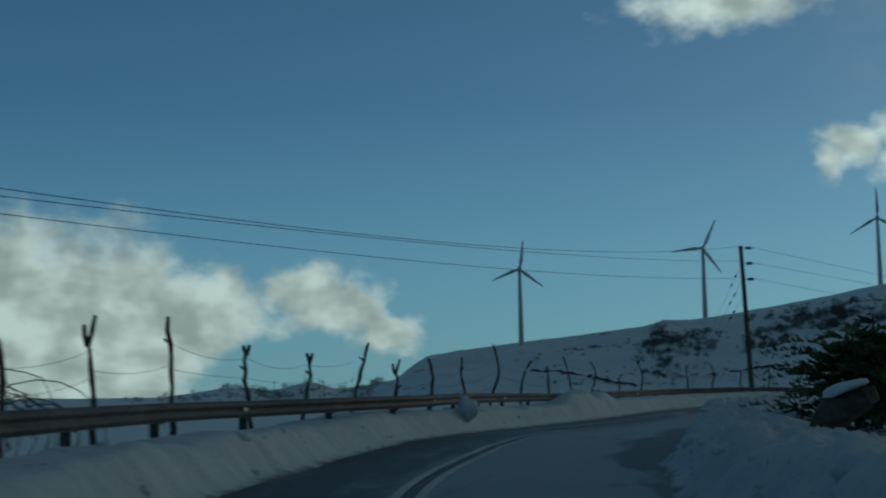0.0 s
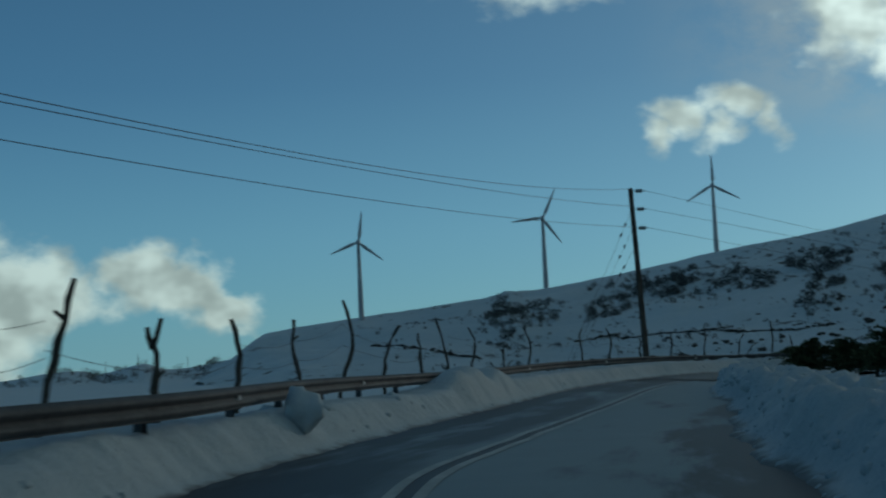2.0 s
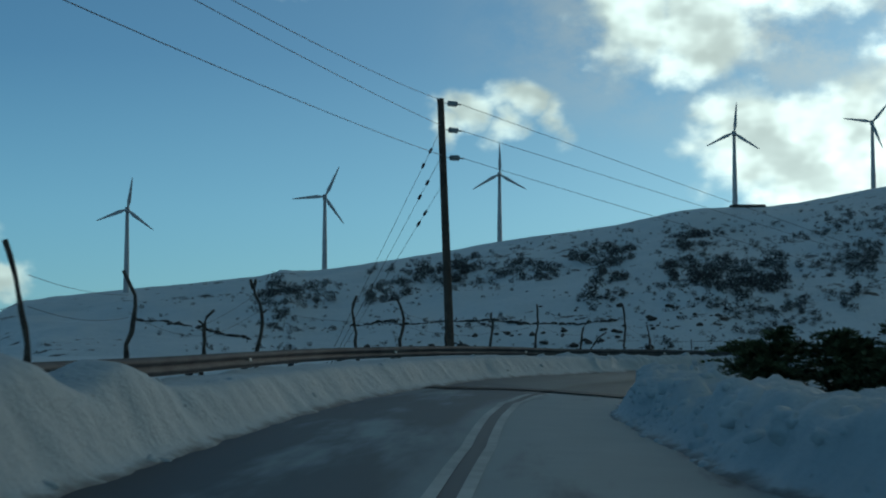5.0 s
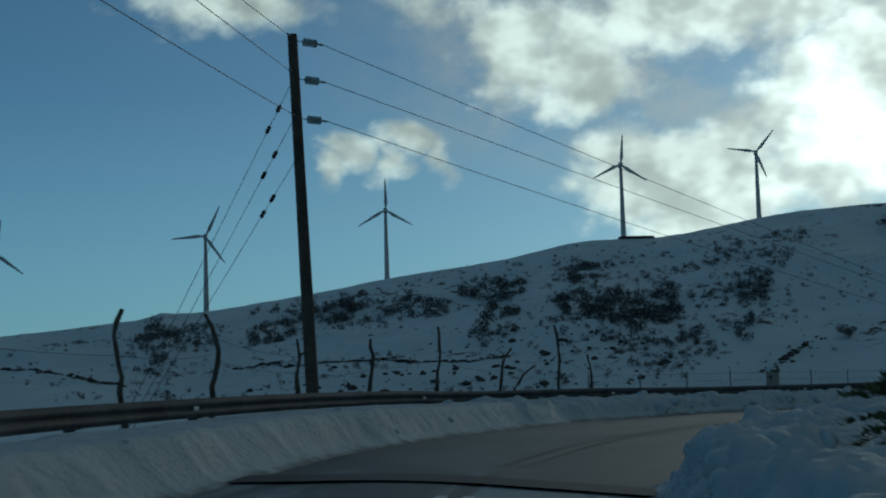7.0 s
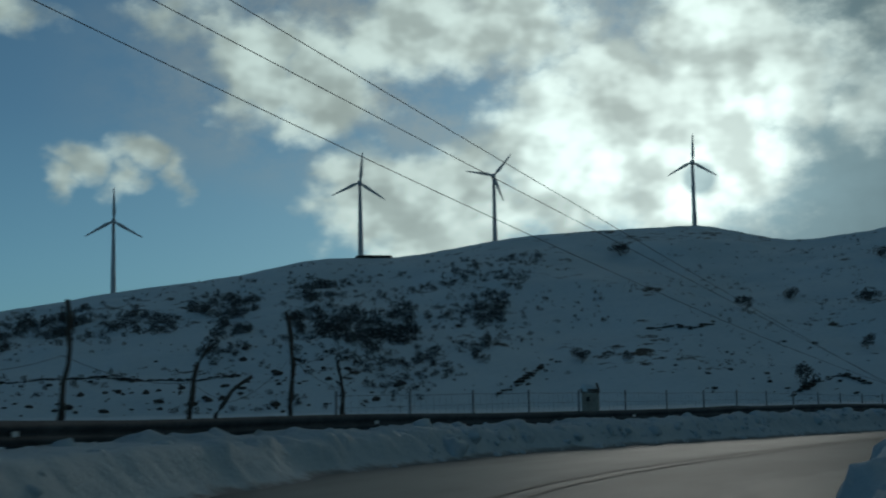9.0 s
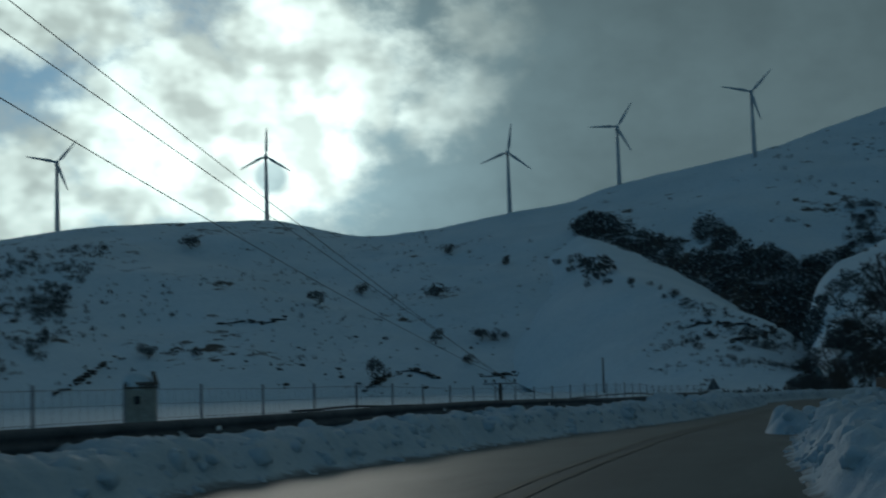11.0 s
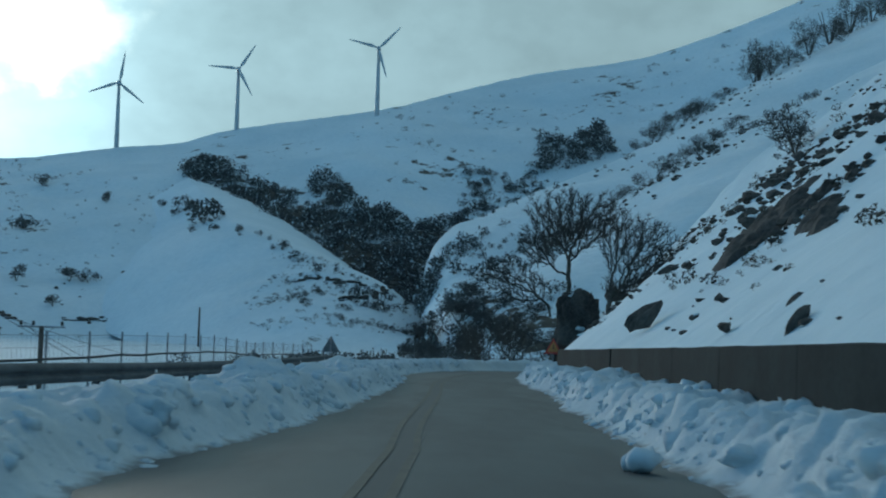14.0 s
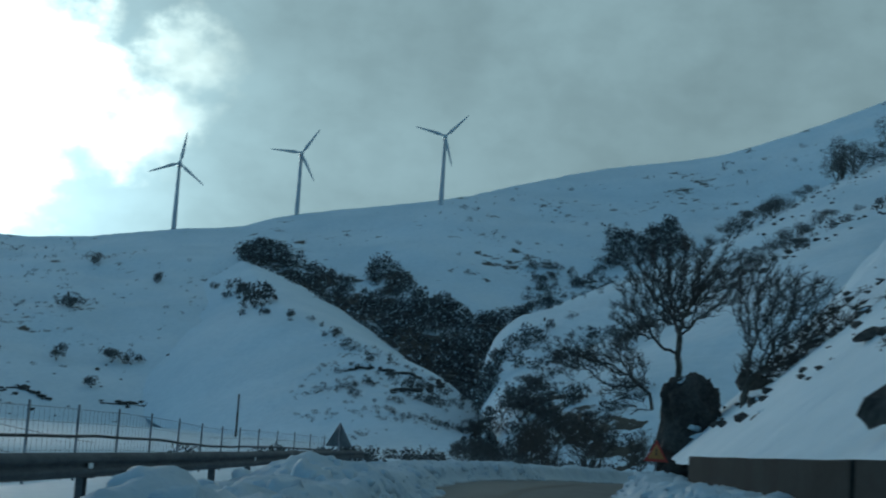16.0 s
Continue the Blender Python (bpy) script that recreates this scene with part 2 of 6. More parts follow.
def road_material():
    """Salted asphalt with a film of ice and slush that the tyres have drawn out along the way."""
    def build(nt, bsdf):
        uv = nt.nodes.new("ShaderNodeUVMap").outputs[0]
        st = nt.nodes.new("ShaderNodeMapping")
        st.inputs["Scale"].default_value = (0.10, 0.55, 1.0)
        nt.links.new(uv, st.inputs[0])
        streak = fbm(nt, st.outputs[0], 1.6, 5.0, 0.6)
        st2 = nt.nodes.new("ShaderNodeMapping")
        st2.inputs["Scale"].default_value = (0.035, 0.20, 1.0)
        nt.links.new(uv, st2.inputs[0])
        sheet = fbm(nt, st2.outputs[0], 2.0, 4.0, 0.6)
        co = coords(nt)
        grit, pit = fbm(nt, co, 28.0, 4.0, 0.7), fbm(nt, co, 0.8, 4.0)
        sep = nt.nodes.new("ShaderNodeSeparateXYZ")
        nt.links.new(uv, sep.inputs[0])
        skew = math_node(nt, "SUBTRACT", sep.outputs[0], math_node(nt, "MULTIPLY", sep.outputs[1], 1.05))
        salted = ramp(nt, add(nt, skew, streak, 1.0, 1.2), JOINT_S + 0.3, JOINT_S + 1.1)      # ice before the tar joint, salted dry tar after it
        tar = mix_rgb(nt, grit, (0.022, 0.029, 0.036), (0.058, 0.067, 0.075))
        tan = mix_rgb(nt, add(nt, grit, pit, 0.4, 0.6), (0.041, 0.052, 0.050), (0.082, 0.097, 0.091))
        tan = mix_rgb(nt, ramp(nt, add(nt, streak, sheet, 0.6, 0.4), 0.42, 0.60, 0.0, 0.68), tan, (0.034, 0.037, 0.038))
        # the film of ice lies thickest along the right-hand lane and thins out to both verges
        across = add(nt, sep.outputs[1], streak, 1.0, 1.6)
        lane = math_node(nt, "MULTIPLY", ramp(nt, across, -2.5, -1.3), ramp(nt, across, 0.5, 1.7, 1.0, 0.12))
        film = add(nt, add(nt, streak, sheet, 1.35, 0.80), lane, 1.0, 0.46)
        gap = ramp(nt, math_node(nt, "ABSOLUTE", sep.outputs[1]), 0.08, 0.20)        # bare worn tar between the two painted lines
        ice_f = math_node(nt, "MULTIPLY", ramp(nt, film, 1.12, 1.46), gap)
        tan = mix_rgb(nt, gap, (0.024, 0.030, 0.031), tan)
        icy = mix_rgb(nt, ice_f, tar, mix_rgb(nt, add(nt, grit, pit, 0.4, 0.6), (0.16, 0.225, 0.24), (0.29, 0.37, 0.39)))
        nt.links.new(mix_rgb(nt, salted, icy, tan), bsdf.inputs["Base Color"])
        rough = math_node(nt, "ADD", ramp(nt, ice_f, 0.0, 1.0, 0.52, 0.55), math_node(nt, "MULTIPLY", grit, 0.06))
        nt.links.new(rough, bsdf.inputs["Roughness"])
        nt.links.new(ramp(nt, salted, 0.0, 1.0, 0.28, 0.38), bsdf.inputs["Specular IOR Level"])
        bump(nt, bsdf, add(nt, grit, pit, 0.3, 0.6), 0.5, 0.015)
    return material("salted_asphalt", build)


def line_material():
    def build(nt, bsdf):
        co = coords(nt)
        worn, grit = fbm(nt, co, 1.3, 6.0, 0.7), fbm(nt, co, 30.0, 3.0)
        f = ramp(nt, add(nt, worn, grit, 0.7, 0.3), 0.40, 0.58)
        nt.links.new(mix_rgb(nt, f, (0.026, 0.026, 0.019), (0.062, 0.058, 0.034)), bsdf.inputs["Base Color"])
        bsdf.inputs["Roughness"].default_value = 0.6
    return material("worn_road_paint", build)


def leaf_material(name, a, b):
    def build(nt, bsdf):
        geo = nt.nodes.new("ShaderNodeNewGeometry").outputs["Random Per Island"]
        nt.links.new(mix_rgb(nt, geo, a, b), bsdf.inputs["Base Color"])
        bsdf.inputs["Roughness"].default_value = 0.8
        bsdf.inputs["Specular IOR Level"].default_value = 0.2
    return material(name, build)


def concrete_material():
    """Old cast concrete: board marks, dark runs down the face, pale patches."""
    def build(nt, bsdf):
        co = coords(nt)
        st = nt.nodes.new("ShaderNodeMapping")
        st.inputs["Scale"].default_value = (0.45, 0.45, 0.07)
        nt.links.new(co, st.inputs[0])
        run, big, grain = fbm(nt, st.outputs[0], 1.1, 5.0, 0.6), fbm(nt, co, 0.5, 4.0), fbm(nt, co, 9.0, 5.0, 0.65)
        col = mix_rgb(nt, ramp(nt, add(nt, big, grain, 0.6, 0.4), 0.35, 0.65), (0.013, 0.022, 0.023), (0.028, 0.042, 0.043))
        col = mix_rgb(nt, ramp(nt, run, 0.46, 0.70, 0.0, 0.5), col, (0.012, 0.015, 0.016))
        nt.links.new(col, bsdf.inputs["Base Color"])
        bsdf.inputs["Roughness"].default_value = 0.92
        bsdf.inputs["Specular IOR Level"].default_value = 0.15
        bump(nt, bsdf, add(nt, big, grain, 0.5, 0.5), 0.6, 0.02)
    return material("stained_concrete", build)


ICE_LINE = two_tone("snow_filled_line", (0.34, 0.40, 0.40), (0.56, 0.62, 0.61), 0.5, 0.85, 0.0, 0.003)
HILL_SNOW = snow_material("hillside_snow", specks=0.80, speck_scale=0.16, lumps=0.10, relief=0.9)
SCRUB_SNOW = snow_material("scrubby_hillside_snow", specks=0.72, speck_scale=0.13, lumps=0.10, relief=0.9)
FIELD_SNOW = snow_material("field_snow", specks=0.86, speck_scale=0.5, lumps=0.5, relief=0.15)
BANK_SNOW = snow_material("ploughed_snow", dirt=0.66, lumps=1.6, relief=0.10, tone=0.79)
BANK_CLOD = snow_material("broken_snow", lumps=1.6, relief=0.05, tone=0.80)
CLEAN_SNOW = snow_material("fallen_snow", lumps=1.2, relief=0.06, tone=0.88)
ROAD = road_material()
PAINT = line_material()
ZINC = two_tone("weathered_zinc", (0.045, 0.052, 0.056), (0.105, 0.115, 0.12), 1.2, 0.75, 0.15, 0.002)
BARK = two_tone("grey_bark", (0.035, 0.028, 0.022), (0.12, 0.10, 0.08), 2.0, 0.9, 0.0, 0.02)
POLE_WOOD = two_tone("tarred_pole_wood", (0.045, 0.035, 0.028), (0.11, 0.085, 0.065), 1.5, 0.85, 0.0, 0.01)
STEEL = two_tone("dull_steel", (0.20, 0.21, 0.22), (0.34, 0.35, 0.36), 3.0, 0.5, 0.8, 0.001)
WIRE = two_tone("dark_wire", (0.05, 0.05, 0.055), (0.10, 0.10, 0.10), 3.0, 0.6, 0.5, 0.001)
GLASS_INS = two_tone("insulator_glass", (0.30, 0.36, 0.36), (0.52, 0.58, 0.58), 4.0, 0.2, 0.0, 0.001)
BLACK = two_tone("black_rubber", (0.015, 0.015, 0.015), (0.04, 0.04, 0.04), 4.0, 0.7, 0.0, 0.002)
TURBINE = two_tone("turbine_paint", (0.36, 0.38, 0.40), (0.48, 0.50, 0.52), 0.2, 0.5, 0.0, 0.002)
CONCRETE = concrete_material()
ROCK = two_tone("dark_rock", (0.026, 0.022, 0.019), (0.105, 0.090, 0.076), 0.8, 0.9, 0.0, 0.08)
EARTH = two_tone("bare_earth", (0.028, 0.025, 0.023), (0.098, 0.084, 0.073), 0.7, 0.95, 0.0, 0.12)
TILE = two_tone("weathered_tile", (0.09, 0.07, 0.055), (0.19, 0.15, 0.12), 3.0, 0.85, 0.0, 0.01)
STONE = two_tone("plastered_stone", (0.26, 0.24, 0.20), (0.42, 0.39, 0.33), 2.5, 0.9, 0.0, 0.015)
# snow-dusted scrub, with the pale haze of distance mixed into its colour
FAR_SCRUB = leaf_material("hazed_frosted_scrub", (0.048, 0.047, 0.045), (0.150, 0.147, 0.140))
GULLY_HEATH = snow_material("gully_undergrowth", specks=0.545, speck_scale=0.34, lumps=0.4, relief=0.5, tone=0.75)
NEEDLES = leaf_material("conifer_needles", (0.060, 0.082, 0.040), (0.165, 0.195, 0.100))
SCRUB = leaf_material("winter_scrub", (0.022, 0.022, 0.017), (0.085, 0.072, 0.052))
GREY_TWIGS = leaf_material("grey_twigs", (0.055, 0.052, 0.050), (0.14, 0.132, 0.125))
TWIGS = leaf_material("bare_twigs", (0.036, 0.031, 0.028), (0.105, 0.092, 0.082))
SIGN_RED = two_tone("sign_red", (0.45, 0.03, 0.02), (0.62, 0.06, 0.03), 4.0, 0.4, 0.0, 0.001)
SIGN_YELLOW = two_tone("sign_yellow", (0.46, 0.16, 0.03), (0.58, 0.22, 0.05), 4.0, 0.4, 0.0, 0.001)
SIGN_GREY = two_tone("sign_back_grey", (0.10, 0.105, 0.11), (0.17, 0.175, 0.18), 3.0, 0.6, 0.4, 0.001)
WHITE = two_tone("reflector_white", (0.7, 0.7, 0.68), (0.85, 0.85, 0.82), 6.0, 0.35, 0.0, 0.001)


# ---------------------------------------------------------------- building helpers
def mesh_object(name, verts, faces, mat, parent=None, label="", smooth=True, uvs=None):
    me = bpy.data.meshes.new(name)
    me.from_pydata([tuple(v) for v in verts], [], faces)
    me.materials.append(mat)
    if smooth:
        me.polygons.foreach_set("use_smooth", [True] * len(me.polygons))
    if uvs is not None:
        layer = me.uv_layers.new(name="UVMap")
        idx = np.empty(len(me.loops), dtype=np.int32)
        me.loops.foreach_get("vertex_index", idx)
        layer.data.foreach_set("uv", np.asarray(uvs, dtype=np.float32)[idx].ravel())
    ob = new(name, me)
    if parent is not None:
        ob.parent = parent
    if label:
        tagged(ob, label)
    return ob


def part(name, bm, mat, parent, label="", smooth=False):
    me = bpy.data.meshes.new(name)
    bm.to_mesh(me)
    bm.free()
    me.materials.append(mat)
    if smooth:
        me.polygons.foreach_set("use_smooth", [True] * len(me.polygons))
    ob = new(name, me)
    if parent is not None:
        ob.parent = parent
    if label:
        tagged(ob, label)
    return ob


def empty(name, m, label, category, group="", kind=""):
    ob = new(name)
    ob.empty_display_size = 0.2
    ob.matrix_world = m
    return tagged(ob, label, category, group, kind)


def bm_box(bm, size, m=Matrix(), bevel=0.0):
    made = bmesh.ops.create_cube(bm, size=1.0, matrix=m @ Matrix.Diagonal((*size, 1)))
    if bevel:
        edges = list({e for v in made["verts"] for e in v.link_edges})
        bmesh.ops.bevel(bm, geom=edges, offset=bevel, segments=2, affect="EDGES", profile=0.6)


def tube_data(path, radii, sides, verts, faces, cap=True):
    """A tapered tube along a path, appended to verts and faces."""
    base = len(verts)
    path = [Vector(p) for p in path]
    for i, p in enumerate(path):
        d = (path[min(i + 1, len(path) - 1)] - path[max(i - 1, 0)]).normalized()
        side = d.cross(Vector((0.31, 0.17, 0.94)) if abs(d.z) < 0.9 else Vector((1, 0, 0))).normalized()
        up = side.cross(d)
        for k in range(sides):
            a = 2 * math.pi * k / sides
            verts.append(p + (side * math.cos(a) + up * math.sin(a)) * radii[i])
    for i in range(len(path) - 1):
        for k in range(sides):
            a, b = base + i * sides + k, base + i * sides + (k + 1) % sides
            faces.append((a, b, b + sides, a + sides))
    if cap:
        faces.append(tuple(base + k for k in reversed(range(sides))))
        faces.append(tuple(base + (len(path) - 1) * sides + k for k in range(sides)))


def tube(name, path, radii, sides, mat, parent=None, label=""):
    v, f = [], []
    tube_data(path, radii, sides, v, f)
    return mesh_object(name, v, f, mat, parent, label)


class Curve:
    """A smooth way through plan points, asked by metres along it."""

    def __init__(self, pts, step=0.5):
        pts = [np.array(p, float) for p in pts]
        pts = [2 * pts[0] - pts[1], *pts, 2 * pts[-1] - pts[-2]]
        out = []
        for a, b, c, d in zip(pts, pts[1:], pts[2:], pts[3:]):
            n = max(2, int(np.linalg.norm(c - b) / step))
            for k in range(n):
                t = k / n
                out.append(0.5 * ((2 * b) + (c - a) * t + (2 * a - 5 * b + 4 * c - d) * t * t + (3 * b - a - 3 * c + d) * t ** 3))
        out.append(pts[-2])
        self.p = np.array(out)
        self.s = np.concatenate([[0], np.cumsum(np.linalg.norm(np.diff(self.p[:, :2], axis=0), axis=1))])
        self.length = self.s[-1]
        d = np.gradient(self.p[:, :2], axis=0)
        d /= np.linalg.norm(d, axis=1)[:, None]
        self.n = np.column_stack([-d[:, 1], d[:, 0]])

    def at(self, s):
        return np.array([np.interp(s, self.s, self.p[:, k]) for k in range(self.p.shape[1])])

    def normal(self, s):
        d = self.at(min(s + 0.4, self.length)) - self.at(max(s - 0.4, 0))
        d = d[:2] / np.linalg.norm(d[:2])
        return np.array([-d[1], d[0]])          # to the left

    def nearest(self, x, y):
        dx, dy = self.p[:, 0] - x, self.p[:, 1] - y
        i = int((dx * dx + dy * dy).argmin())
        n = self.n[i]
        return self.s[i], float((x - self.p[i, 0]) * n[0] + (y - self.p[i, 1]) * n[1])


def n3(x, y, z=0.0):
    return noise.noise(Vector((x, y, z)))


def fract(x, y, z=0.0, octaves=4):
    return noise.fractal(Vector((x, y, z)), 0.9, 2.1, octaves)


# ---------------------------------------------------------------- the road
CENTRE = Curve([(-0.2, -14, 0.0), (-0.1, 5, 0.0), (0.2, 18, 0.08), (2.2, 31, 0.2), (4.6, 38.5, 0.2), (7.5, 46, 0.13), (10.8, 53.6, 0.11), (14.1, 60.8, 0.16), (17.7, 68, 0.16),
                (22.2, 76, 0.17), (28.0, 83.6, 0.15), (35.5, 90.2, 0.09), (46, 95.6, 0.03), (57, 100.2, -0.06), (67.8, 104.7, -0.22), (79, 109.2, -0.42), (95, 115.0, -0.62), (112, 121.3, -0.8),
                (126, 125.5, -0.95), (138, 127.5, -1.1), (150, 126.0, -1.3), (160, 121, -1.5)])
LEFT = Curve([(-3.2, -14), (-3.1, 5), (-2.1, 18), (0.3, 31), (3.2, 40.6), (6.9, 51.5), (11.0, 61), (14.8, 69.5), (19.4, 77.6), (24.6, 84.6), (30.8, 91.0), (37, 95.6), (45, 99.4), (54, 102.8), (71, 108.6), (86, 113.5), (108, 121.8), (124, 128.3), (140, 131.5), (154, 130), (166, 124)])
RIGHT = Curve([(2.9, -14), (2.8, 5), (3.9, 18), (6.6, 30), (8.6, 36.4), (11.2, 43.4), (13.9, 50.6), (16.5, 59.2), (19.2, 66.3), (22.9, 73.3), (28.6, 79.8), (35.5, 85.2), (42, 89.4), (50, 93.8), (60, 98.3), (71, 102.3), (86, 107.9), (100, 113.1), (116, 119.3), (128, 123.2), (137, 123.6), (146, 121.5), (155, 117)])
RAIL = Curve([(-4.5, -14, 1.15), (-4.7, 8, 1.17), (-4.0, 18, 1.2), (-3.05, 24.2, 1.21), (-1.15, 29.4, 1.23), (0.85, 34.9, 1.24), (1.95, 39.9, 1.25), (3.2, 44.9, 1.25), (4.45, 49.1, 1.23), (5.9, 53.2, 1.2), (8.0, 58.6, 1.18), (11.0, 66.0, 1.19), (15.8, 76.2, 1.25), (20.5, 82.8, 1.28), (25, 88.3, 1.25), (30, 93.3, 1.13), (35.5, 97.2, 1.06), (41, 99.9, 0.96), (48, 102.6, 0.88),
              (61.5, 107.8, 0.78), (72, 112.0, 0.6), (83, 116.2, 0.38), (95, 120.5, 0.25), (112, 127.5, 0.06), (126, 133, -0.1)])


def road_z(x, y):
    s, off = CENTRE.nearest(x, y)
    bank = 0.055 * math.exp(-((s - 105) / 26.0) ** 2)       # the bend leans inwards
    return float(np.interp(s, CENTRE.s, CENTRE.p[:, 2])) + bank * max(-4.0, min(5.0, off))


JOINT = Curve([(18.2, 76.7), (19.15, 76.4), (20.8, 76.05), (22.0, 74.7), (22.9, 73.5), (23.6, 72.6)])


def line_offset(s):
    """How far the painted middle strays from the middle of the asphalt."""
    return float(np.interp(s, [20, 32, 41, 47, 54, 61, 70, 76, 80, 87, 93, 100, 130, 140, 147, 156, 167, 190], [0.0, -0.25, -0.60, -0.75, -0.95, -0.86, -0.62, -0.46, -0.22, 0.20, 0.15, 0.0, 0.0, 0.11, 0.02, -0.24, -0.10, 0.24]))


def build_road():
    n, cross = 520, 17
    v, f, uv = [], [], []
    for i in range(n):
        s = CENTRE.length * i / (n - 1)
        c = CENTRE.at(s)
        nl = CENTRE.normal(s)
        for k in range(cross):
            o = -5.2 + 10.8 * k / (cross - 1)
            x, y = c[0] + nl[0] * o, c[1] + nl[1] * o
            bank = 0.055 * math.exp(-((s - 105) / 26.0) ** 2)
            z = c[2] + bank * max(-4.0, min(5.0, o)) + 0.012 * n3(x * 0.6, y * 0.6) - 0.012 * abs(o)
            v.append((x, y, z))
            uv.append((s, o - line_offset(s)))
    for i in range(n - 1):
        for k in range(cross - 1):
            a = i * cross + k
            f.append((a, a + cross, a + cross + 1, a + 1))
    road = mesh_object("road", v, f, ROAD, uvs=uv)
    tagged(road, "two-lane asphalt road with ice film and salted dry stretch", "road", kind="structure")
    for side, s0, s1, mat, text in ((-0.15, 0.0, JOINT_S - 3, ICE_LINE, "double line filled with packed snow"), (0.15, 0.0, JOINT_S - 3, ICE_LINE, "double line filled with packed snow"),
                                    (-0.17, JOINT_S + 2, CENTRE.length, PAINT, "worn double line of dull yellow paint"), (0.17, JOINT_S + 2, CENTRE.length, PAINT, "worn double line of dull yellow paint")):
        v, f = [], []
        m, half = 240, 0.065 if mat is ICE_LINE else 0.05
        for i in range(m):
            s = s0 + (s1 - s0) * i / (m - 1)
            c, nl = CENTRE.at(s), CENTRE.normal(s)
            for o in (side + line_offset(s) - half, side + line_offset(s) + half):
                bank = 0.055 * math.exp(-((s - 105) / 26.0) ** 2)
                x, y = c[0] + nl[0] * o, c[1] + nl[1] * o
                v.append((x, y, c[2] + bank * o + 0.012 * n3(x * 0.6, y * 0.6) - 0.012 * abs(o) + 0.008))
        for i in range(m - 1):
            f.append((2 * i, 2 * i + 2, 2 * i + 3, 2 * i + 1))
        mesh_object("centre_line", v, f, mat, road, text)
    v, f = [], []
    for i in range(30):
        w = i / 29
        x, y = JOINT.at(JOINT.length * w)
        for o in (-0.55, 0.55):
            px, py = x + o * 0.55 + 0.06 * n3(i * 0.6, 3.0), y + o * 0.84
            s, off = CENTRE.nearest(px, py)
            v.append((px, py, road_z(px, py) - 0.012 * abs(off) + 0.035))
    for i in range(29):
        f.append((2 * i, 2 * i + 1, 2 * i + 3, 2 * i + 2))
    mesh_object("tar_joint", v, f, BLACK, road, "dark tar joint across the road")
    return road


build_road()


# ---------------------------------------------------------------- the ground and the hills
def left_ground(x, y, d):
    """Snow beyond the left edge of the road, d metres out."""
    z0 = road_z(x, y)
    s, _ = CENTRE.nearest(x, y)
    dip = max(0.0, min(1.0, (s - 118) / 20.0))
    field = z0 + 0.10 - (0.035 + 0.2 * dip) * max(0.0, d - 7.0)
    return max(field, -2.6 - 3.6 * dip * max(0.0, min(1.0, (90 - d) / 30.0))) + 0.12 * fract(x * 0.12, y * 0.12, 3.0)


def right_ground(x, y, d):
    z0 = road_z(x, y)
    s, _ = CENTRE.nearest(x, y)
    steep = 0.45 * max(0.0, min(1.0, (80 - s) / 14.0)) + 0.07 + 0.5 * max(0.0, min(1.0, (s - 128) / 12.0))
    rise = max(0.0, d - (4.2 if s < 110 else 2.6))
    return z0 + (0.22 if s < 120 else 0.45) + steep * min(rise, 9.0) + 0.25 * min(1.0, rise / 4) * fract(x * 0.16, y * 0.16, 5.0)


def build_ground():
    """One sheet of snow: fine near the road, coarse towards the horizon."""
    def axis(lo, hi, step, far):
        a = [lo - far * (1.45 ** k - 1) for k in range(14, 0, -1)]
        a += list(np.arange(lo, hi, step))
        return a + [hi + far * (1.45 ** k - 1) for k in range(0, 15)]
    xs, ys = axis(-30, 190, 1.6, 14.0), axis(-20, 170, 1.6, 14.0)
    v, f = [], []
    for y in ys:
        for x in xs:
            if -35 < x < 200 and -25 < y < 180:
                sl, dl = LEFT.nearest(x, y)
                sr, dr = RIGHT.nearest(x, y)
                if dl > 0 and sl < LEFT.length - 1:
                    z = min(left_ground(x, y, dl), 0.55) if dl > 2.4 else road_z(x, y) - 0.5
                elif dr < 0 and sr < RIGHT.length - 1:
                    z = min(right_ground(x, y, -dr), 9.0) - 0.15 if dr < -2.0 else road_z(x, y) - 0.5
                else:
                    z = road_z(x, y) - 0.5
            else:
                z = -2.8
            v.append((x, y, z))
    w = len(xs)
    for j in range(len(ys) - 1):
        for i in range(w - 1):
            a = j * w + i
            f.append((a, a + 1, a + w + 1, a + w))
    tagged(mesh_object("ground", v, f, FIELD_SNOW), "snow-covered open ground reaching the horizon", "ground", kind="structure")


build_ground()


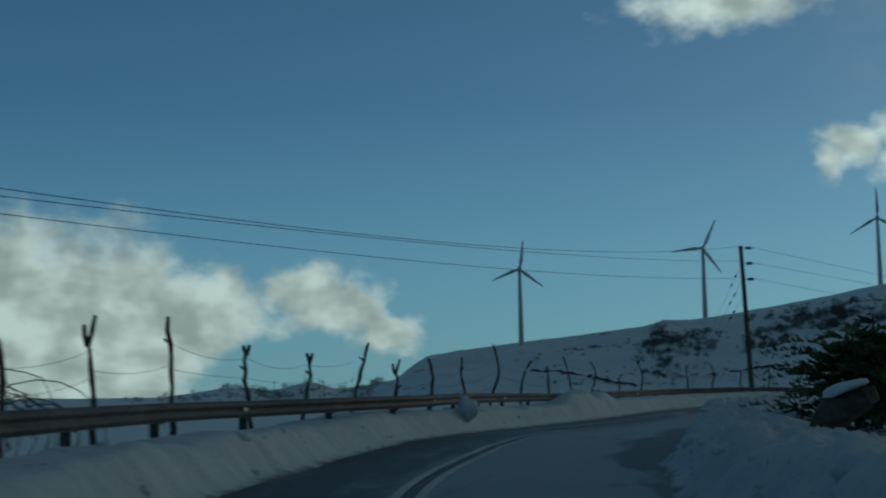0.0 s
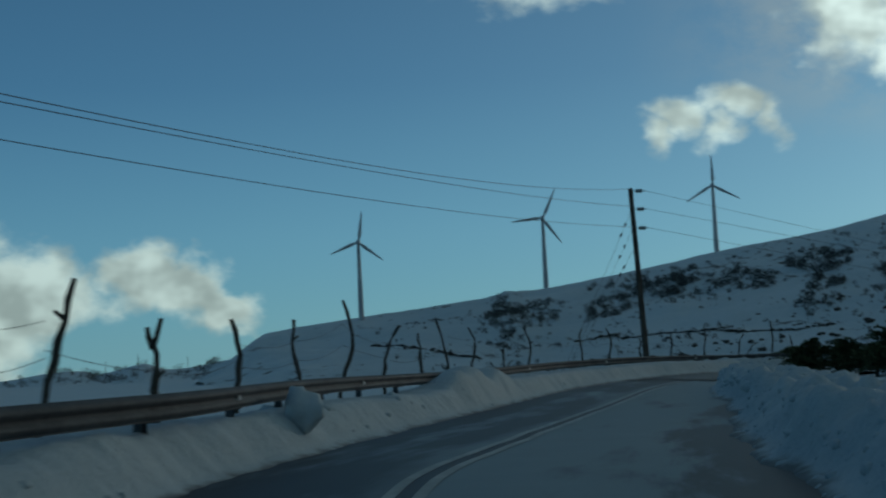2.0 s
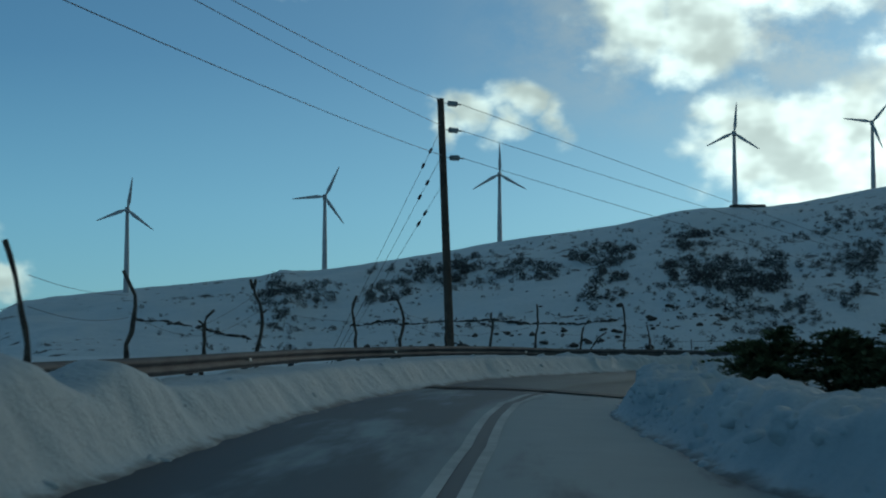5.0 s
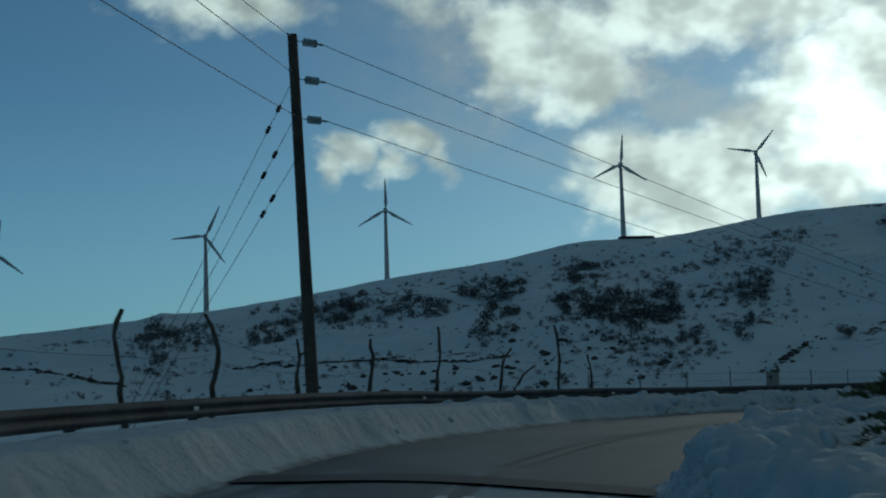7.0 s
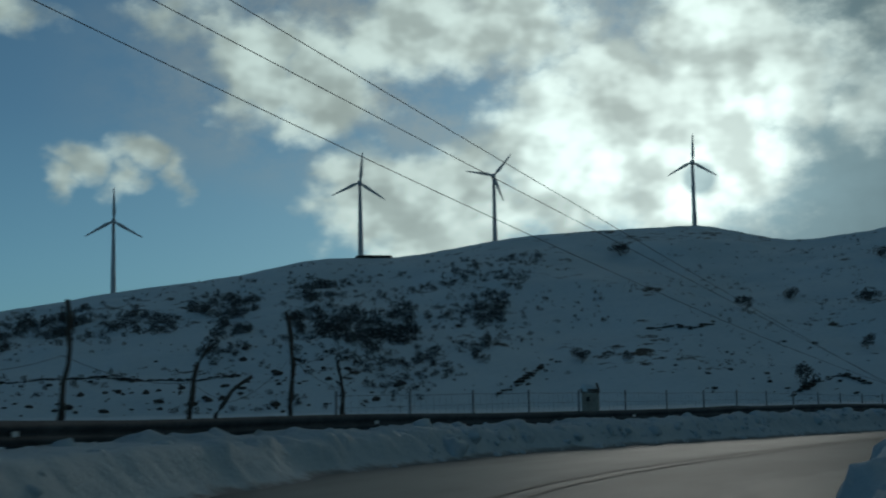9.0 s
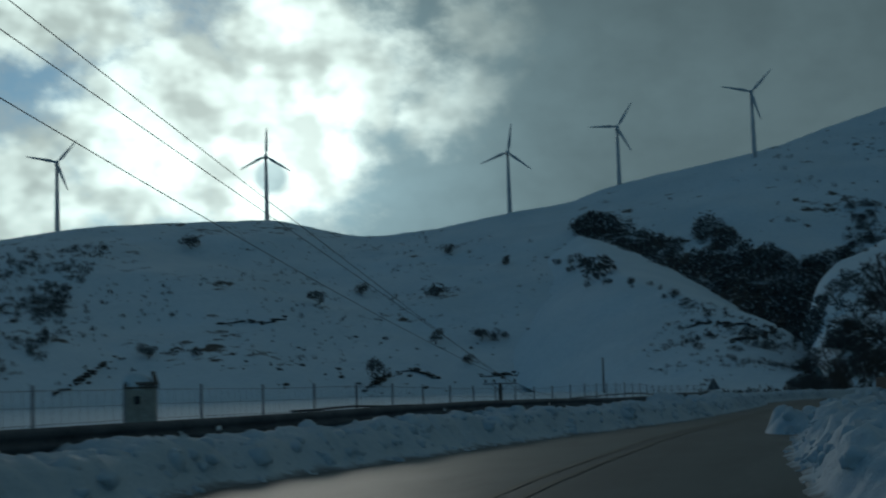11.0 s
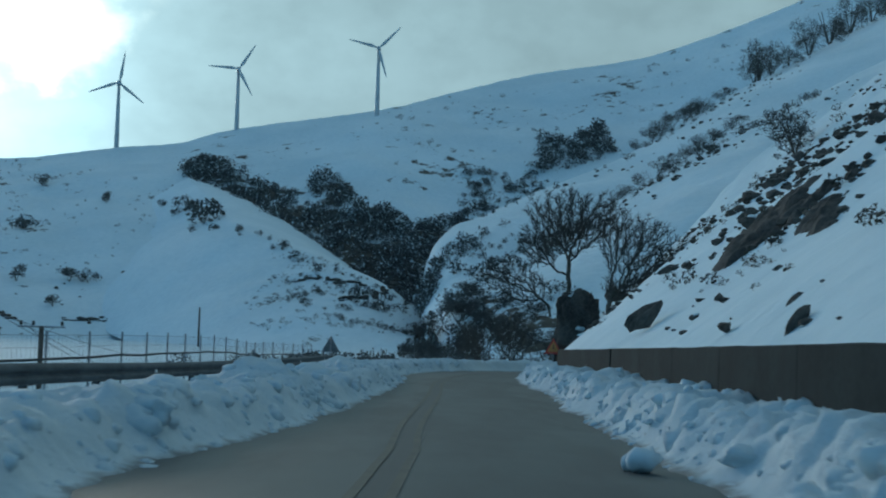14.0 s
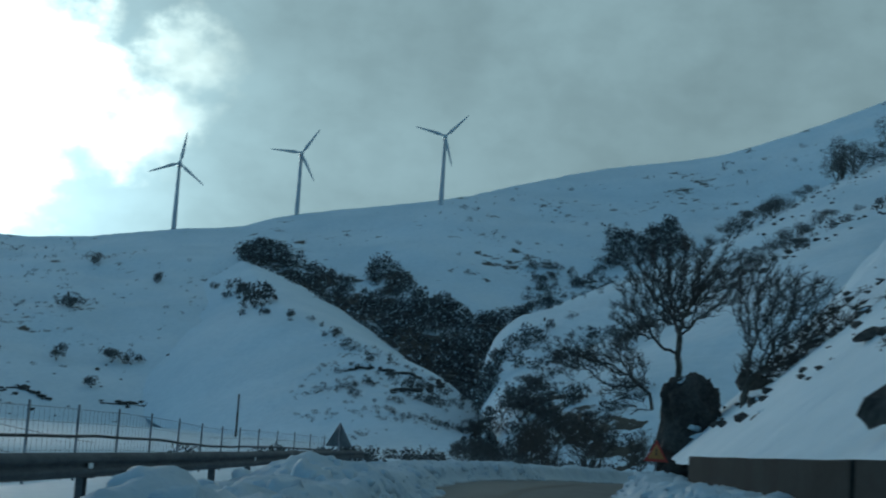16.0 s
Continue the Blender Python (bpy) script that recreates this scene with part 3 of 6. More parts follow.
class Hill:
    """A hillside between a foot line and a crest line, rough at several scales, falling away behind the crest."""

    def __init__(self, name, foot, crest, nu, nv, mat, label, rough=1.0, scale=60.0, belly=0.0, back=(120.0, 45.0), seed=0.0):
        cf, cc = Curve(foot, 4.0), Curve(crest, 4.0)
        g = np.zeros((nu, nv, 3))
        kf = np.linspace(0, 1, len(foot))
        sf = [cf.s[np.argmin(np.hypot(cf.p[:, 0] - p[0], cf.p[:, 1] - p[1]))] for p in foot]
        sc = [cc.s[np.argmin(np.hypot(cc.p[:, 0] - p[0], cc.p[:, 1] - p[1]))] for p in crest]
        kc = np.linspace(0, 1, len(crest))
        nb = max(3, nv // 6)
        for i in range(nu):
            u = i / (nu - 1)
            a, b = cf.at(np.interp(u, kf, sf)), cc.at(np.interp(u, kc, sc))
            out = (b - a)[:2]
            out = out / max(1e-6, np.linalg.norm(out))
            for j in range(nv):
                if j < nv - nb:
                    v = j / (nv - nb - 1)
                    p = a + (b - a) * v
                    p[2] = a[2] + (b[2] - a[2]) * (v + belly * math.sin(math.pi * v))
                    fade = min(1.0, 4 * v, 6 * (1 - v) + 0.06)
                else:
                    w = (j - (nv - nb) + 1) / nb
                    p = np.array([*(b[:2] + out * back[0] * w), b[2] - back[1] * w * w])
                    fade = 0.06
                q = (p[0] / scale, p[1] / scale, seed)
                ridge = fract(*q, 5)
                side = np.array([-out[1], out[0]])
                p[2] += rough * fade * 4.0 * ridge + 0.35 * rough * fract(p[0] / 9.0, p[1] / 9.0, seed, 3)
                p[:2] += side * rough * fade * 3.0 * fract(q[0] + 7, q[1], seed, 3)
                g[i, j] = p
        self.g, self.nu, self.nv, self.top = g, nu, nv, nv - nb - 1
        faces = [(i * nv + j, (i + 1) * nv + j, (i + 1) * nv + j + 1, i * nv + j + 1) for i in range(nu - 1) for j in range(nv - 1)]
        self.ob = mesh_object(name, g.reshape(-1, 3).tolist(), faces, mat)
        tagged(self.ob, label, "hillside", kind="structure")

    def at(self, u, v):
        """A place on the slope: u along it, v from the foot (0) to the crest (1)."""
        x, y = u * (self.nu - 1), v * self.top
        i, j = min(int(x), self.nu - 2), min(int(y), self.nv - 2)
        a, b = x - i, y - j
        g = self.g
        return (g[i, j] * (1 - a) + g[i + 1, j] * a) * (1 - b) + (g[i, j + 1] * (1 - a) + g[i + 1, j + 1] * a) * b


def foot_of(crest, reach, z):
    """A foot line under a crest, at its own distance from the road's bend."""
    out = []
    for (x, y, _), r in zip(crest, reach):
        d = np.array([x - 30.0, y - 80.0])
        d = d / np.linalg.norm(d) * r
        out.append((30 + d[0], 80 + d[1], z))
    return out


CREST_A = [(-8, 610, -2.0), (5, 654, 6.5), (19, 694, 16.8), (31, 724, 21.6), (75, 731, 27.0), (141, 731, 34.7), (152, 734, 37.8), (176, 739, 38.6), (230, 729, 47.2), (267, 721, 54.1), (316, 690, 61.0),
           (350, 668, 68.5), (398, 660, 71.5), (448, 650, 80.7), (475, 641, 84.3), (527, 610, 87.5), (550, 600, 88.0), (556, 572, 81.0), (552, 540, 74.8), (558, 500, 75.0), (577, 466, 81.3)]
CREST_A += [(592, 446, 84.8), (611, 425, 93.7), (638, 366, 104.8), (690, 351, 121.3), (741, 326, 138.9), (776, 278, 152.0), (785, 237, 165.5), (791, 200, 180.0), (796, 152, 202.0), (798, 89, 229.0), (790, 20, 250.0)]
REACH_A = [420, 400, 390] + [380] * 10 + [385, 390, 390, 392, 394, 396, 398, 400] + [405, 410, 415, 420, 425, 430, 435, 440, 445, 450, 450]
HILL_A = Hill("hill_1", foot_of(CREST_A, REACH_A, -2.9), CREST_A, 460, 120, SCRUB_SNOW,
              "long snowy hillside with dark scrub below the turbines", 1.0, 70.0, 0.02, seed=1.0)
CREST_B = [(509, 387, 58.2), (455, 341, 42.4), (415, 310, 32.1), (395, 286, 25.7), (382, 268, 21.0), (369, 248, 15.7), (359, 235, 11.0), (348, 221, 6.0), (341, 213, 2.0), (333, 205, -2.3)]
FOOT_B = [(490, 395, 45), (425, 365, 16), (380, 335, 4), (350, 302, -2.8), (330, 275, -2.9), (312, 250, -2.9), (298, 228, -2.9), (290, 214, -2.9), (285, 204, -2.9), (282, 198, -2.9)]
HILL_B = Hill("hill_3", FOOT_B, CREST_B, 130, 60, HILL_SNOW, "snow-covered spur with tufts and stones along its edge", 0.5, 40.0, 0.10, (60.0, 24.0), seed=3.0)
CREST_C1 = [(362, 227, 14.0), (368, 227, 22.0), (379, 226, 28.2), (395, 225, 32.1), (439, 222, 44.2), (483, 214, 57.1), (527, 202, 75.2), (570, 190, 94.1), (603, 174, 110.4), (656, 142, 141.0), (708, 91, 181.0), (740, 30, 210)]
HILL_C1 = Hill("hill_4", foot_of(CREST_C1, [290, 280, 270, 262, 262, 268, 275, 285, 300, 320, 340, 350], -3.5), CREST_C1, 150, 70, HILL_SNOW, "rounded snowy spur with bare bushes along its crest", 0.5, 45.0, 0.12, (80.0, 40.0), seed=4.0)
CREST_C2 = [(266, 185, 4.0), (272, 185, 8.0), (282, 185, 11.3), (294, 182, 14.8), (316, 178, 22.0), (338, 175, 29.1), (371, 168, 42.0), (403, 159, 55.6), (435, 148, 66.6), (477, 129, 85.6), (508, 94, 108.3), (520, 40, 120)]
HILL_C2 = Hill("hill_5", foot_of(CREST_C2, [225, 215, 205, 195, 190, 188, 190, 195, 205, 225, 250, 260], -3.5), CREST_C2, 150, 70, HILL_SNOW, "lower snowy spur behind the bare tree", 0.5, 40.0, 0.12, (60.0, 34.0), seed=5.0)
FAR = [(-900, 1500, 6), (-560, 1470, 12), (-414, 1446, 3.5), (-276, 1479, 2), (-226, 1487, 2.5), (-163, 1395, 9), (-130, 1398, 10), (-113, 1400, 6), (-67, 1303, 13.2), (-45, 1304, 7.5), (-17, 1304, 9.0), (13, 1204, 12.8), (52, 1203, 9.0), (120, 1200, 6)]
HILL_F = Hill("hill_6", [(x * 0.8, y * 0.8, -3.0) for x, y, _ in FAR], FAR, 90, 24, SCRUB_SNOW, "low snowy hills far off", 0.5, 60.0, 0.0, (200.0, 25.0), seed=6.0)
# the slope that rises from the retaining wall
WALL = Curve([(55, 93.6, 1.44), (58.5, 95.3, 1.38), (67, 98.6, 1.26), (77.8, 102.7, 1.14), (88, 106.5, 1.0), (98.1, 110.3, 0.88), (107, 114.0, 0.74), (115.5, 117.6, 0.63)])
FOOT_D = [(53, 92.0, 0.7), (59, 94.9, 1.28), (67, 98.1, 1.18), (83, 104.2, 1.0), (95, 108.6, 0.84), (103.4, 112.0, 0.70), (116, 117.2, 0.55), (127.5, 121.1, 0.3), (136, 123.5, 0.4), (141, 124.6, 0.6)]
CREST_D = [(72, 50, 24), (84, 52, 28), (98, 52, 33), (118, 56, 37), (138, 60, 40), (158, 66, 43), (185, 74, 45), (215, 84, 46), (240, 93, 47), (262, 100, 48)]
HILL_D = Hill("hill_7", FOOT_D, CREST_D, 260, 110, HILL_SNOW, "steep snow slope with rocks above the retaining wall", 0.45, 22.0, 0.06, (60.0, 5.0), seed=7.0)
# ==== things ====
# ---------------------------------------------------------------- ploughed snow along the road
def smooth01(x):
    x = max(0.0, min(1.0, x))
    return x * x * (3 - 2 * x)


BANK_GRID = {}


def build_bank(name, edge, side, reach, height, ground, label, seed, lumps=(), cap=None, amp=1.0):
    """A ribbon of thrown-up snow outside an edge of the road; side +1 is to the left."""
    n, m = int(edge.length / 0.10), 44
    g = np.zeros((n, m, 3))
    soft = np.zeros((n, m))
    uv = []
    for i in range(n):
        s = edge.length * i / (n - 1)
        c, nl = edge.at(s), edge.normal(s) * side
        top = height(s) * (1.0 + 0.22 * fract(s * 0.16, seed, 0, 3))
        lid = cap(c[0] + nl[0] * 1.5, c[1] + nl[1] * 1.5) if cap else 9.0
        for k in range(m):
            d = -0.40 + (reach + 0.40) * (k / (m - 1)) ** 1.3
            x, y = c[0] + nl[0] * d, c[1] + nl[1] * d
            e = d + (0.12 if side > 0 and s < 112 else 0.30) * fract(x * 0.25, y * 0.25, seed + 3, 3) + 0.08 * fract(x * 1.1, y * 1.1, seed, 3)
            up = smooth01((e + 0.05) / 0.72)
            down = smooth01((e - 1.2) / (reach - 1.6))
            base = road_z(x, y) * (1 - down) + (ground(x, y, d) + 0.03) * down
            z = base + top * up * (1 - down)
            if z > lid:
                z = lid + 0.25 * (z - lid)
            z -= 0.12 * (1 - smooth01((e + 0.30) / 0.25))
            for ls, ld, lr, lh in lumps:
                q = ((s - ls) / lr) ** 2 + ((d - ld) / (lr * 0.8)) ** 2
                if q < 4:
                    z += lh * math.exp(-q * 1.6) * up
            g[i, k] = (x, y, z)
            calm = 0.24 if side > 0 and s < 112 else 1.0
            soft[i, k] = amp * calm * up * (1 - 0.6 * down)
            uv.append((s, e))
    # lumps stand out of the face, not only upwards
    nrm = np.cross(np.gradient(g, axis=0), np.gradient(g, axis=1))
    nrm *= np.sign(nrm[:, :, 2:3] + 1e-9)
    nrm /= np.linalg.norm(nrm, axis=2)[:, :, None] + 1e-9
    for i in range(n):
        for k in range(m):
            if soft[i, k] < 0.02:
                continue
            x, y, z = g[i, k]
            broken = smooth01(0.5 + 1.4 * n3(x * 0.35, y * 0.35, seed + 8))
            mid = noise.voronoi(Vector((x * 2.7, y * 2.7, z * 3.3 + seed)))[0][0]
            small = noise.voronoi(Vector((x * 5.6, y * 5.6, z * 6.4 + seed)))[0][0]
            knob = 0.17 * noise.fractal(Vector((x * 1.5, y * 1.5, z * 2.2 + seed)), 0.8, 2.2, 5)
            knob += (0.13 * (0.30 - mid * mid) + 0.065 * (0.30 - small * small)) * (0.35 + broken)
            g[i, k] += nrm[i, k] * soft[i, k] * knob
    BANK_GRID[name] = (g, edge.length)
    f = []
    for i in range(n - 1):
        for k in range(m - 1):
            a = i * m + k
            q = (a, a + m, a + m + 1, a + 1)
            f.append(q if side < 0 else q[::-1])
    return tagged(mesh_object(name, g.reshape(-1, 3).tolist(), f, BANK_SNOW, uvs=uv), label, "snow bank", kind="structure")


def under_rail(x, y):
    s, _ = RAIL.nearest(x, y)
    return float(RAIL.at(s)[2]) - 0.35


# heaps on the left-hand bank: plan place, metres out from the edge, size, height
HEAPS = [(7.6, 55.0, 0.8, 1.1, 0.42), (8.5, 57.0, 1.1, 1.5, 0.55), (9.8, 60.0, 1.0, 1.3, 0.40), (76, 110.3, 1.6, 0.5, 0.25), (83, 112.6, 1.6, 1.4, 0.42), (101, 119, 1.8, 2.2, 0.35), (90, 115, 1.5, 0.9, 0.3)]
build_bank("snow_bank_1", LEFT, 1, 4.6, lambda s: 0.62, left_ground, "ploughed snow bank with grit below the guardrail", 11.0, [(LEFT.nearest(x, y)[0], d, r, h) for x, y, d, r, h in HEAPS], under_rail)


def right_height(s):
    return 0.66 + 0.06 * smooth01((s - 66) / 14) - 0.06 * smooth01((s - 112) / 16)


build_bank("snow_bank_2", RIGHT, -1, 4.2, right_height, right_ground, "lumpy ploughed snow bank beside the traffic lane", 23.0, amp=1.25)


def ball(sub):
    bm = bmesh.new()
    bmesh.ops.create_icosphere(bm, subdivisions=sub, radius=1.0)
    v, f = [tuple(q.co) for q in bm.verts], [tuple(q.index for q in fc.verts) for fc in bm.faces]
    bm.free()
    return v, f


BALLS = {1: ball(1), 2: ball(2), 3: ball(3)}


def clod_data(rng, p, r, verts, faces):
    """A broken lump of snow: rounded, knobbly, a little flattened."""
    base = len(verts)
    bv, bf = BALLS[1 if r < 0.07 else (2 if r < 0.22 else 3)]
    k, a = rng.uniform(0, 99), rng.uniform(0, 6.28)
    ca, sa = math.cos(a), math.sin(a)
    fx, fy, fz = rng.uniform(0.85, 1.35), rng.uniform(0.7, 1.0), rng.uniform(0.6, 0.9)
    for x, y, z in bv:
        w = r * (1.0 + 0.45 * n3(x * 1.2 + k, y * 1.2, z * 1.2) + 0.30 * n3(x * 2.8, y * 2.8 + k, z * 2.8))
        x, y = x * w * fx, y * w * fy
        verts.append((p[0] + x * ca - y * sa, p[1] + x * sa + y * ca, p[2] + z * w * fz))
    faces.extend(tuple(base + q for q in fc) for fc in bf)


def build_clods():
    rng = random.Random(5)
    v, f = [], []
    for name, edge, side, count in (("snow_bank_1", LEFT, 1, 6000), ("snow_bank_2", RIGHT, -1, 7000)):
        grid, length = BANK_GRID[name]
        n, m = grid.shape[:2]
        for _ in range(count):
            s = rng.uniform(2, length - 25)
            calm = (0.90 if side > 0 else 0.10) if s < 64 else (0.95 if side > 0 and s < 120 or side < 0 and 92 < s < 124 else 0.0)
            if rng.random() < calm or n3(s * 0.22, side * 3.0) < rng.uniform(-0.5, 0.3):
                continue
            toe = rng.random() < 0.42
            k = int(m * (rng.uniform(0.10, 0.30) if toe else rng.uniform(0.22, 0.80)))
            p = grid[min(n - 1, int(s / length * (n - 1))), k]
            r = rng.choice((0.04, 0.05, 0.07, 0.09) if toe else (0.06, 0.08, 0.10, 0.12, 0.15, 0.19)) * rng.uniform(0.8, 1.2)
            if s < 64:
                r *= 0.85
            elif side > 0 and s > 120:
                r *= rng.uniform(1.0, 1.7)
            clod_data(rng, (p[0], p[1], p[2] - r * rng.uniform(0.25, 0.75)), r, v, f)
    tagged(mesh_object("snow_clods", v, f, BANK_CLOD), "broken clods of ploughed snow on the banks", "snow", kind="stuff")
    v, f = [], []
    clod_data(rng, (2.45, 39.2, 0.78), 0.36, v, f)
    tagged(mesh_object("snow_lump", v, f, BANK_CLOD), "rounded boulder of snow sitting on the bank", "snow")
    v, f = [], []
    clod_data(rng, (72.9, 103.6, road_z(72.9, 103.6) + 0.10), 0.20, v, f)
    clod_data(rng, (73.1, 103.8, road_z(73.1, 103.8) + 0.06), 0.12, v, f)
    tagged(mesh_object("snow_lump", v, f, CLEAN_SNOW), "loose lump of snow lying on the road", "snow")


build_clods()


def build_snow_pile():
    """A heap of ploughed snow that has slid out over the edge of the lane."""
    n, m = 84, 60
    v, f = [], []
    for i in range(n):
        for j in range(m):
            a, b = -1 + 2 * i / (n - 1), -1 + 2 * j / (m - 1)
            x, y = 65.2 + 2.9 * a * 0.93 + 1.5 * b * 0.37, 100.0 + 2.9 * a * 0.37 - 1.5 * b * 0.93
            r = math.hypot(a, b) + 0.16 * fract(x * 0.7, y * 0.7, 4.0, 3)
            up = smooth01((0.95 - r) / 0.42)
            big = noise.voronoi(Vector((x * 1.7, y * 1.7, 2.0)))[0][0]
            small = noise.voronoi(Vector((x * 4.2, y * 4.2, 7.0)))[0][0]
            v.append((x, y, road_z(x, y) - 0.14 + up * (0.55 + 0.30 * (0.42 - big * big) + 0.18 * (0.4 - small * small) + 0.12 * fract(x, y, 1.0, 3) + 0.16 * (0.3 - noise.voronoi(Vector((x * 7.0, y * 7.0, 3.0)))[0][0]))))
    for i in range(n - 1):
        for j in range(m - 1):
            f.append((i * m + j, i * m + j + 1, (i + 1) * m + j + 1, (i + 1) * m + j))
    rng = random.Random(8)
    spots = list(v)
    for _ in range(150):
        p = rng.choice(spots)
        if p[2] > road_z(p[0], p[1]) + 0.02:
            clod_data(rng, (p[0], p[1], p[2] - 0.03), rng.choice((0.05, 0.07, 0.1, 0.14, 0.2)), v, f)
    tagged(mesh_object("snow_mound", v, f, BANK_CLOD), "lumpy heap of ploughed snow spilling onto the lane", "snow")


build_snow_pile()


# ---------------------------------------------------------------- guardrail
def build_guardrail():
    rail = empty("guardrail", Matrix(), "weathered zinc guardrail with two-wave beam above the snow", "guardrail")
    prof = [(0.0, 0.0), (0.030, -0.030), (0.075, -0.055), (0.075, -0.105), (0.015, -0.135), (0.015, -0.175), (0.075, -0.205), (0.075, -0.255), (0.030, -0.280), (0.0, -0.31)]
    step = 4.0
    n = int(RAIL.length / step)
    for i in range(n):
        v, f = [], []
        rows = 7
        for j in range(rows):
            s = i * step + (step + 0.12) * j / (rows - 1)
            c, nl = RAIL.at(min(s, RAIL.length)), RAIL.normal(min(s, RAIL.length - 0.5))
            lift = 0.003 * (i % 2) + 0.012 * n3(s * 0.15, 4.0)
            for front in (0.0, -0.006):
                for o, z in prof:
                    # the waves face the road, which lies to the right
                    v.append((c[0] - nl[0] * (o + front + 0.003 * (i % 2)), c[1] - nl[1] * (o + front + 0.003 * (i % 2)), c[2] + z + lift))
        w = 2 * len(prof)
        k = len(prof)
        for j in range(rows - 1):
            for q in range(k - 1):
                a = j * w + q
                f.append((a, a + 1, a + w + 1, a + w))
                f.append((a + k, a + k + w, a + k + w + 1, a + k + 1))
            for q in (0, k - 1):
                a = j * w + q
                f.append((a, a + w, a + w + k, a + k))
        mesh_object("beam", v, f, ZINC, rail)
        c, nl = RAIL.at(i * step + 0.3), RAIL.normal(i * step + 0.3)
        m = Matrix.Translation((c[0] + nl[0] * 0.14, c[1] + nl[1] * 0.14, c[2])) @ Matrix.Rotation(math.atan2(nl[1], nl[0]), 4, "Z")
        bm = bmesh.new()
        bm_box(bm, (0.006, 0.14, 1.35), m @ Matrix.Translation((0.05, 0, -0.70)))
        for sy in (-0.07, 0.07):
            bm_box(bm, (0.10, 0.006, 1.35), m @ Matrix.Translation((0.0, sy, -0.70)))
        part("post", bm, ZINC, rail)
        bm = bmesh.new()
        bm_box(bm, (0.16, 0.13, 0.30), m @ Matrix.Translation((-0.075, 0, -0.17)), 0.01)
        part("spacer", bm, BLACK, rail, "dark spacer block")
        if i % 3 == 1:
            bm = bmesh.new()
            bm_box(bm, (0.02, 0.16, 0.07), m @ Matrix.Translation((-0.20, 0.3, -0.155)), 0.006)
            part("reflector", bm, WHITE, rail, "white reflector")
    return rail


build_guardrail()

# ---------------------------------------------------------------- fence of crooked branch posts
# plan place at rail height, top, lean along the fence, kind of fork, bend
POSTS = [(-4.73, 17.5, 2.07, -0.04, 0, 0.05), (-4.27, 20.8, 2.48, -0.11, 1, 0.05), (-3.57, 24.0, 2.70, -0.10, 0, 0.02), (-2.55, 26.9, 2.46, -0.04, 2, -0.05), (-1.59, 29.5, 2.35, 0.12, 2, 0.03), (-0.59, 32.4, 2.49, 0.31, 0, 0.03), (0.40, 35.05, 2.10, 0.0, 1, 0.0),
         (1.46, 39.9, 2.29, -0.04, 0, 0.06), (2.72, 45.0, 2.43, -0.03, 0, -0.06), (3.99, 49.25, 2.98, 0.06, 0, 0.22), (5.45, 53.6, 2.47, 0.42, 0, -0.10), (7.10, 58.3, 2.35, -0.06, 0, 0.02), (8.77, 63.4, 2.84, -0.33, 0, 0.05), (10.75, 69.6, 2.75, -0.12, 0, 0.20), (12.65, 73.0, 2.10, 0.2, 0, -0.08),
         (14.4, 76.0, 3.12, -0.13, 2, 0.16), (18.2, 81.3, 2.72, 0.06, 0, -0.12), (20.3, 83.8, 2.77, -0.15, 0, 0.14), (22.9, 87.2, 2.40, 0.0, 0, 0.05), (25.55, 90.0, 2.47, 0.0, 0, 0.05), (28.55, 93.1, 2.86, 0.06, 0, 0.06), (31.6, 95.55, 2.31, 0.3, 0, -0.06),
         (32.65, 96.3, 1.8, 0.4, 0, 0.0), (34.5, 97.5, 3.06, -0.1, 0, 0.08), (36.2, 98.5, 2.14, -0.06, 0, 0.0)]


def branch_post(i, x, y, top, lean, fork, bend):
    """A post cut from a branch: bent, knotted, sometimes forked at the head."""
    rng = random.Random(40 + i)
    foot = road_z(x, y) + 0.15
    along = np.array([0.97, -0.25])
    h = top - foot
    ob = empty("fence_post", Matrix.Translation((x, y, foot)), "crooked grey branch used as a fence post in snow", "fence post", "branch fence posts")
    path, rad = [], []
    n = 11
    knee = rng.uniform(0.8, 1.3)
    low = 1.05 / h
    for k in range(n):
        w = k / (n - 1)
        q = (w - low) / (1 - low)
        o = lean * (q if q > 0 else 0.4 * q) + bend * math.sin(math.pi * max(-0.3, q) ** knee if q > 0 else q) + 0.03 * rng.uniform(-1, 1)
        path.append((along[0] * o, along[1] * o, -0.4 * (k == 0) + h * w * (0.86 if fork else 1.0)))
        rad.append(0.055 - 0.02 * w + 0.010 * rng.uniform(-1, 1))
    tube("stem", path, rad, 7, BARK, ob)
    tip = np.array(path[-1])
    if fork:
        for sgn in (-1, 1):
            q = [tip - (0, 0, 0.08), tip + np.array([*(along * sgn * 0.05), 0.07]), tip + np.array([*(along * sgn * (0.09 + 0.03 * sgn if fork == 1 else 0.06)), h * (0.14 + 0.03 * sgn if fork == 1 else 0.06)])]
            tube("fork", q, (0.045, 0.04, 0.032), 6, BARK, ob)
    if rng.random() < 0.5 or fork == 2:
        b = np.array(path[rng.choice((7, 8))])
        sgn = rng.choice((-1, 1))
        tube("stub", [b, b + np.array([*(along * sgn * 0.12), 0.10])], (0.03, 0.02), 5, BARK, ob)
    return ob


for i, row in enumerate(POSTS):
    branch_post(i, *row)


def sag_path(a, b, sag, n=14):
    a, b = Vector(a), Vector(b)
    return [a.lerp(b, k / n) - Vector((0, 0, sag * 4 * (k / n) * (1 - k / n))) for k in range(n + 1)]


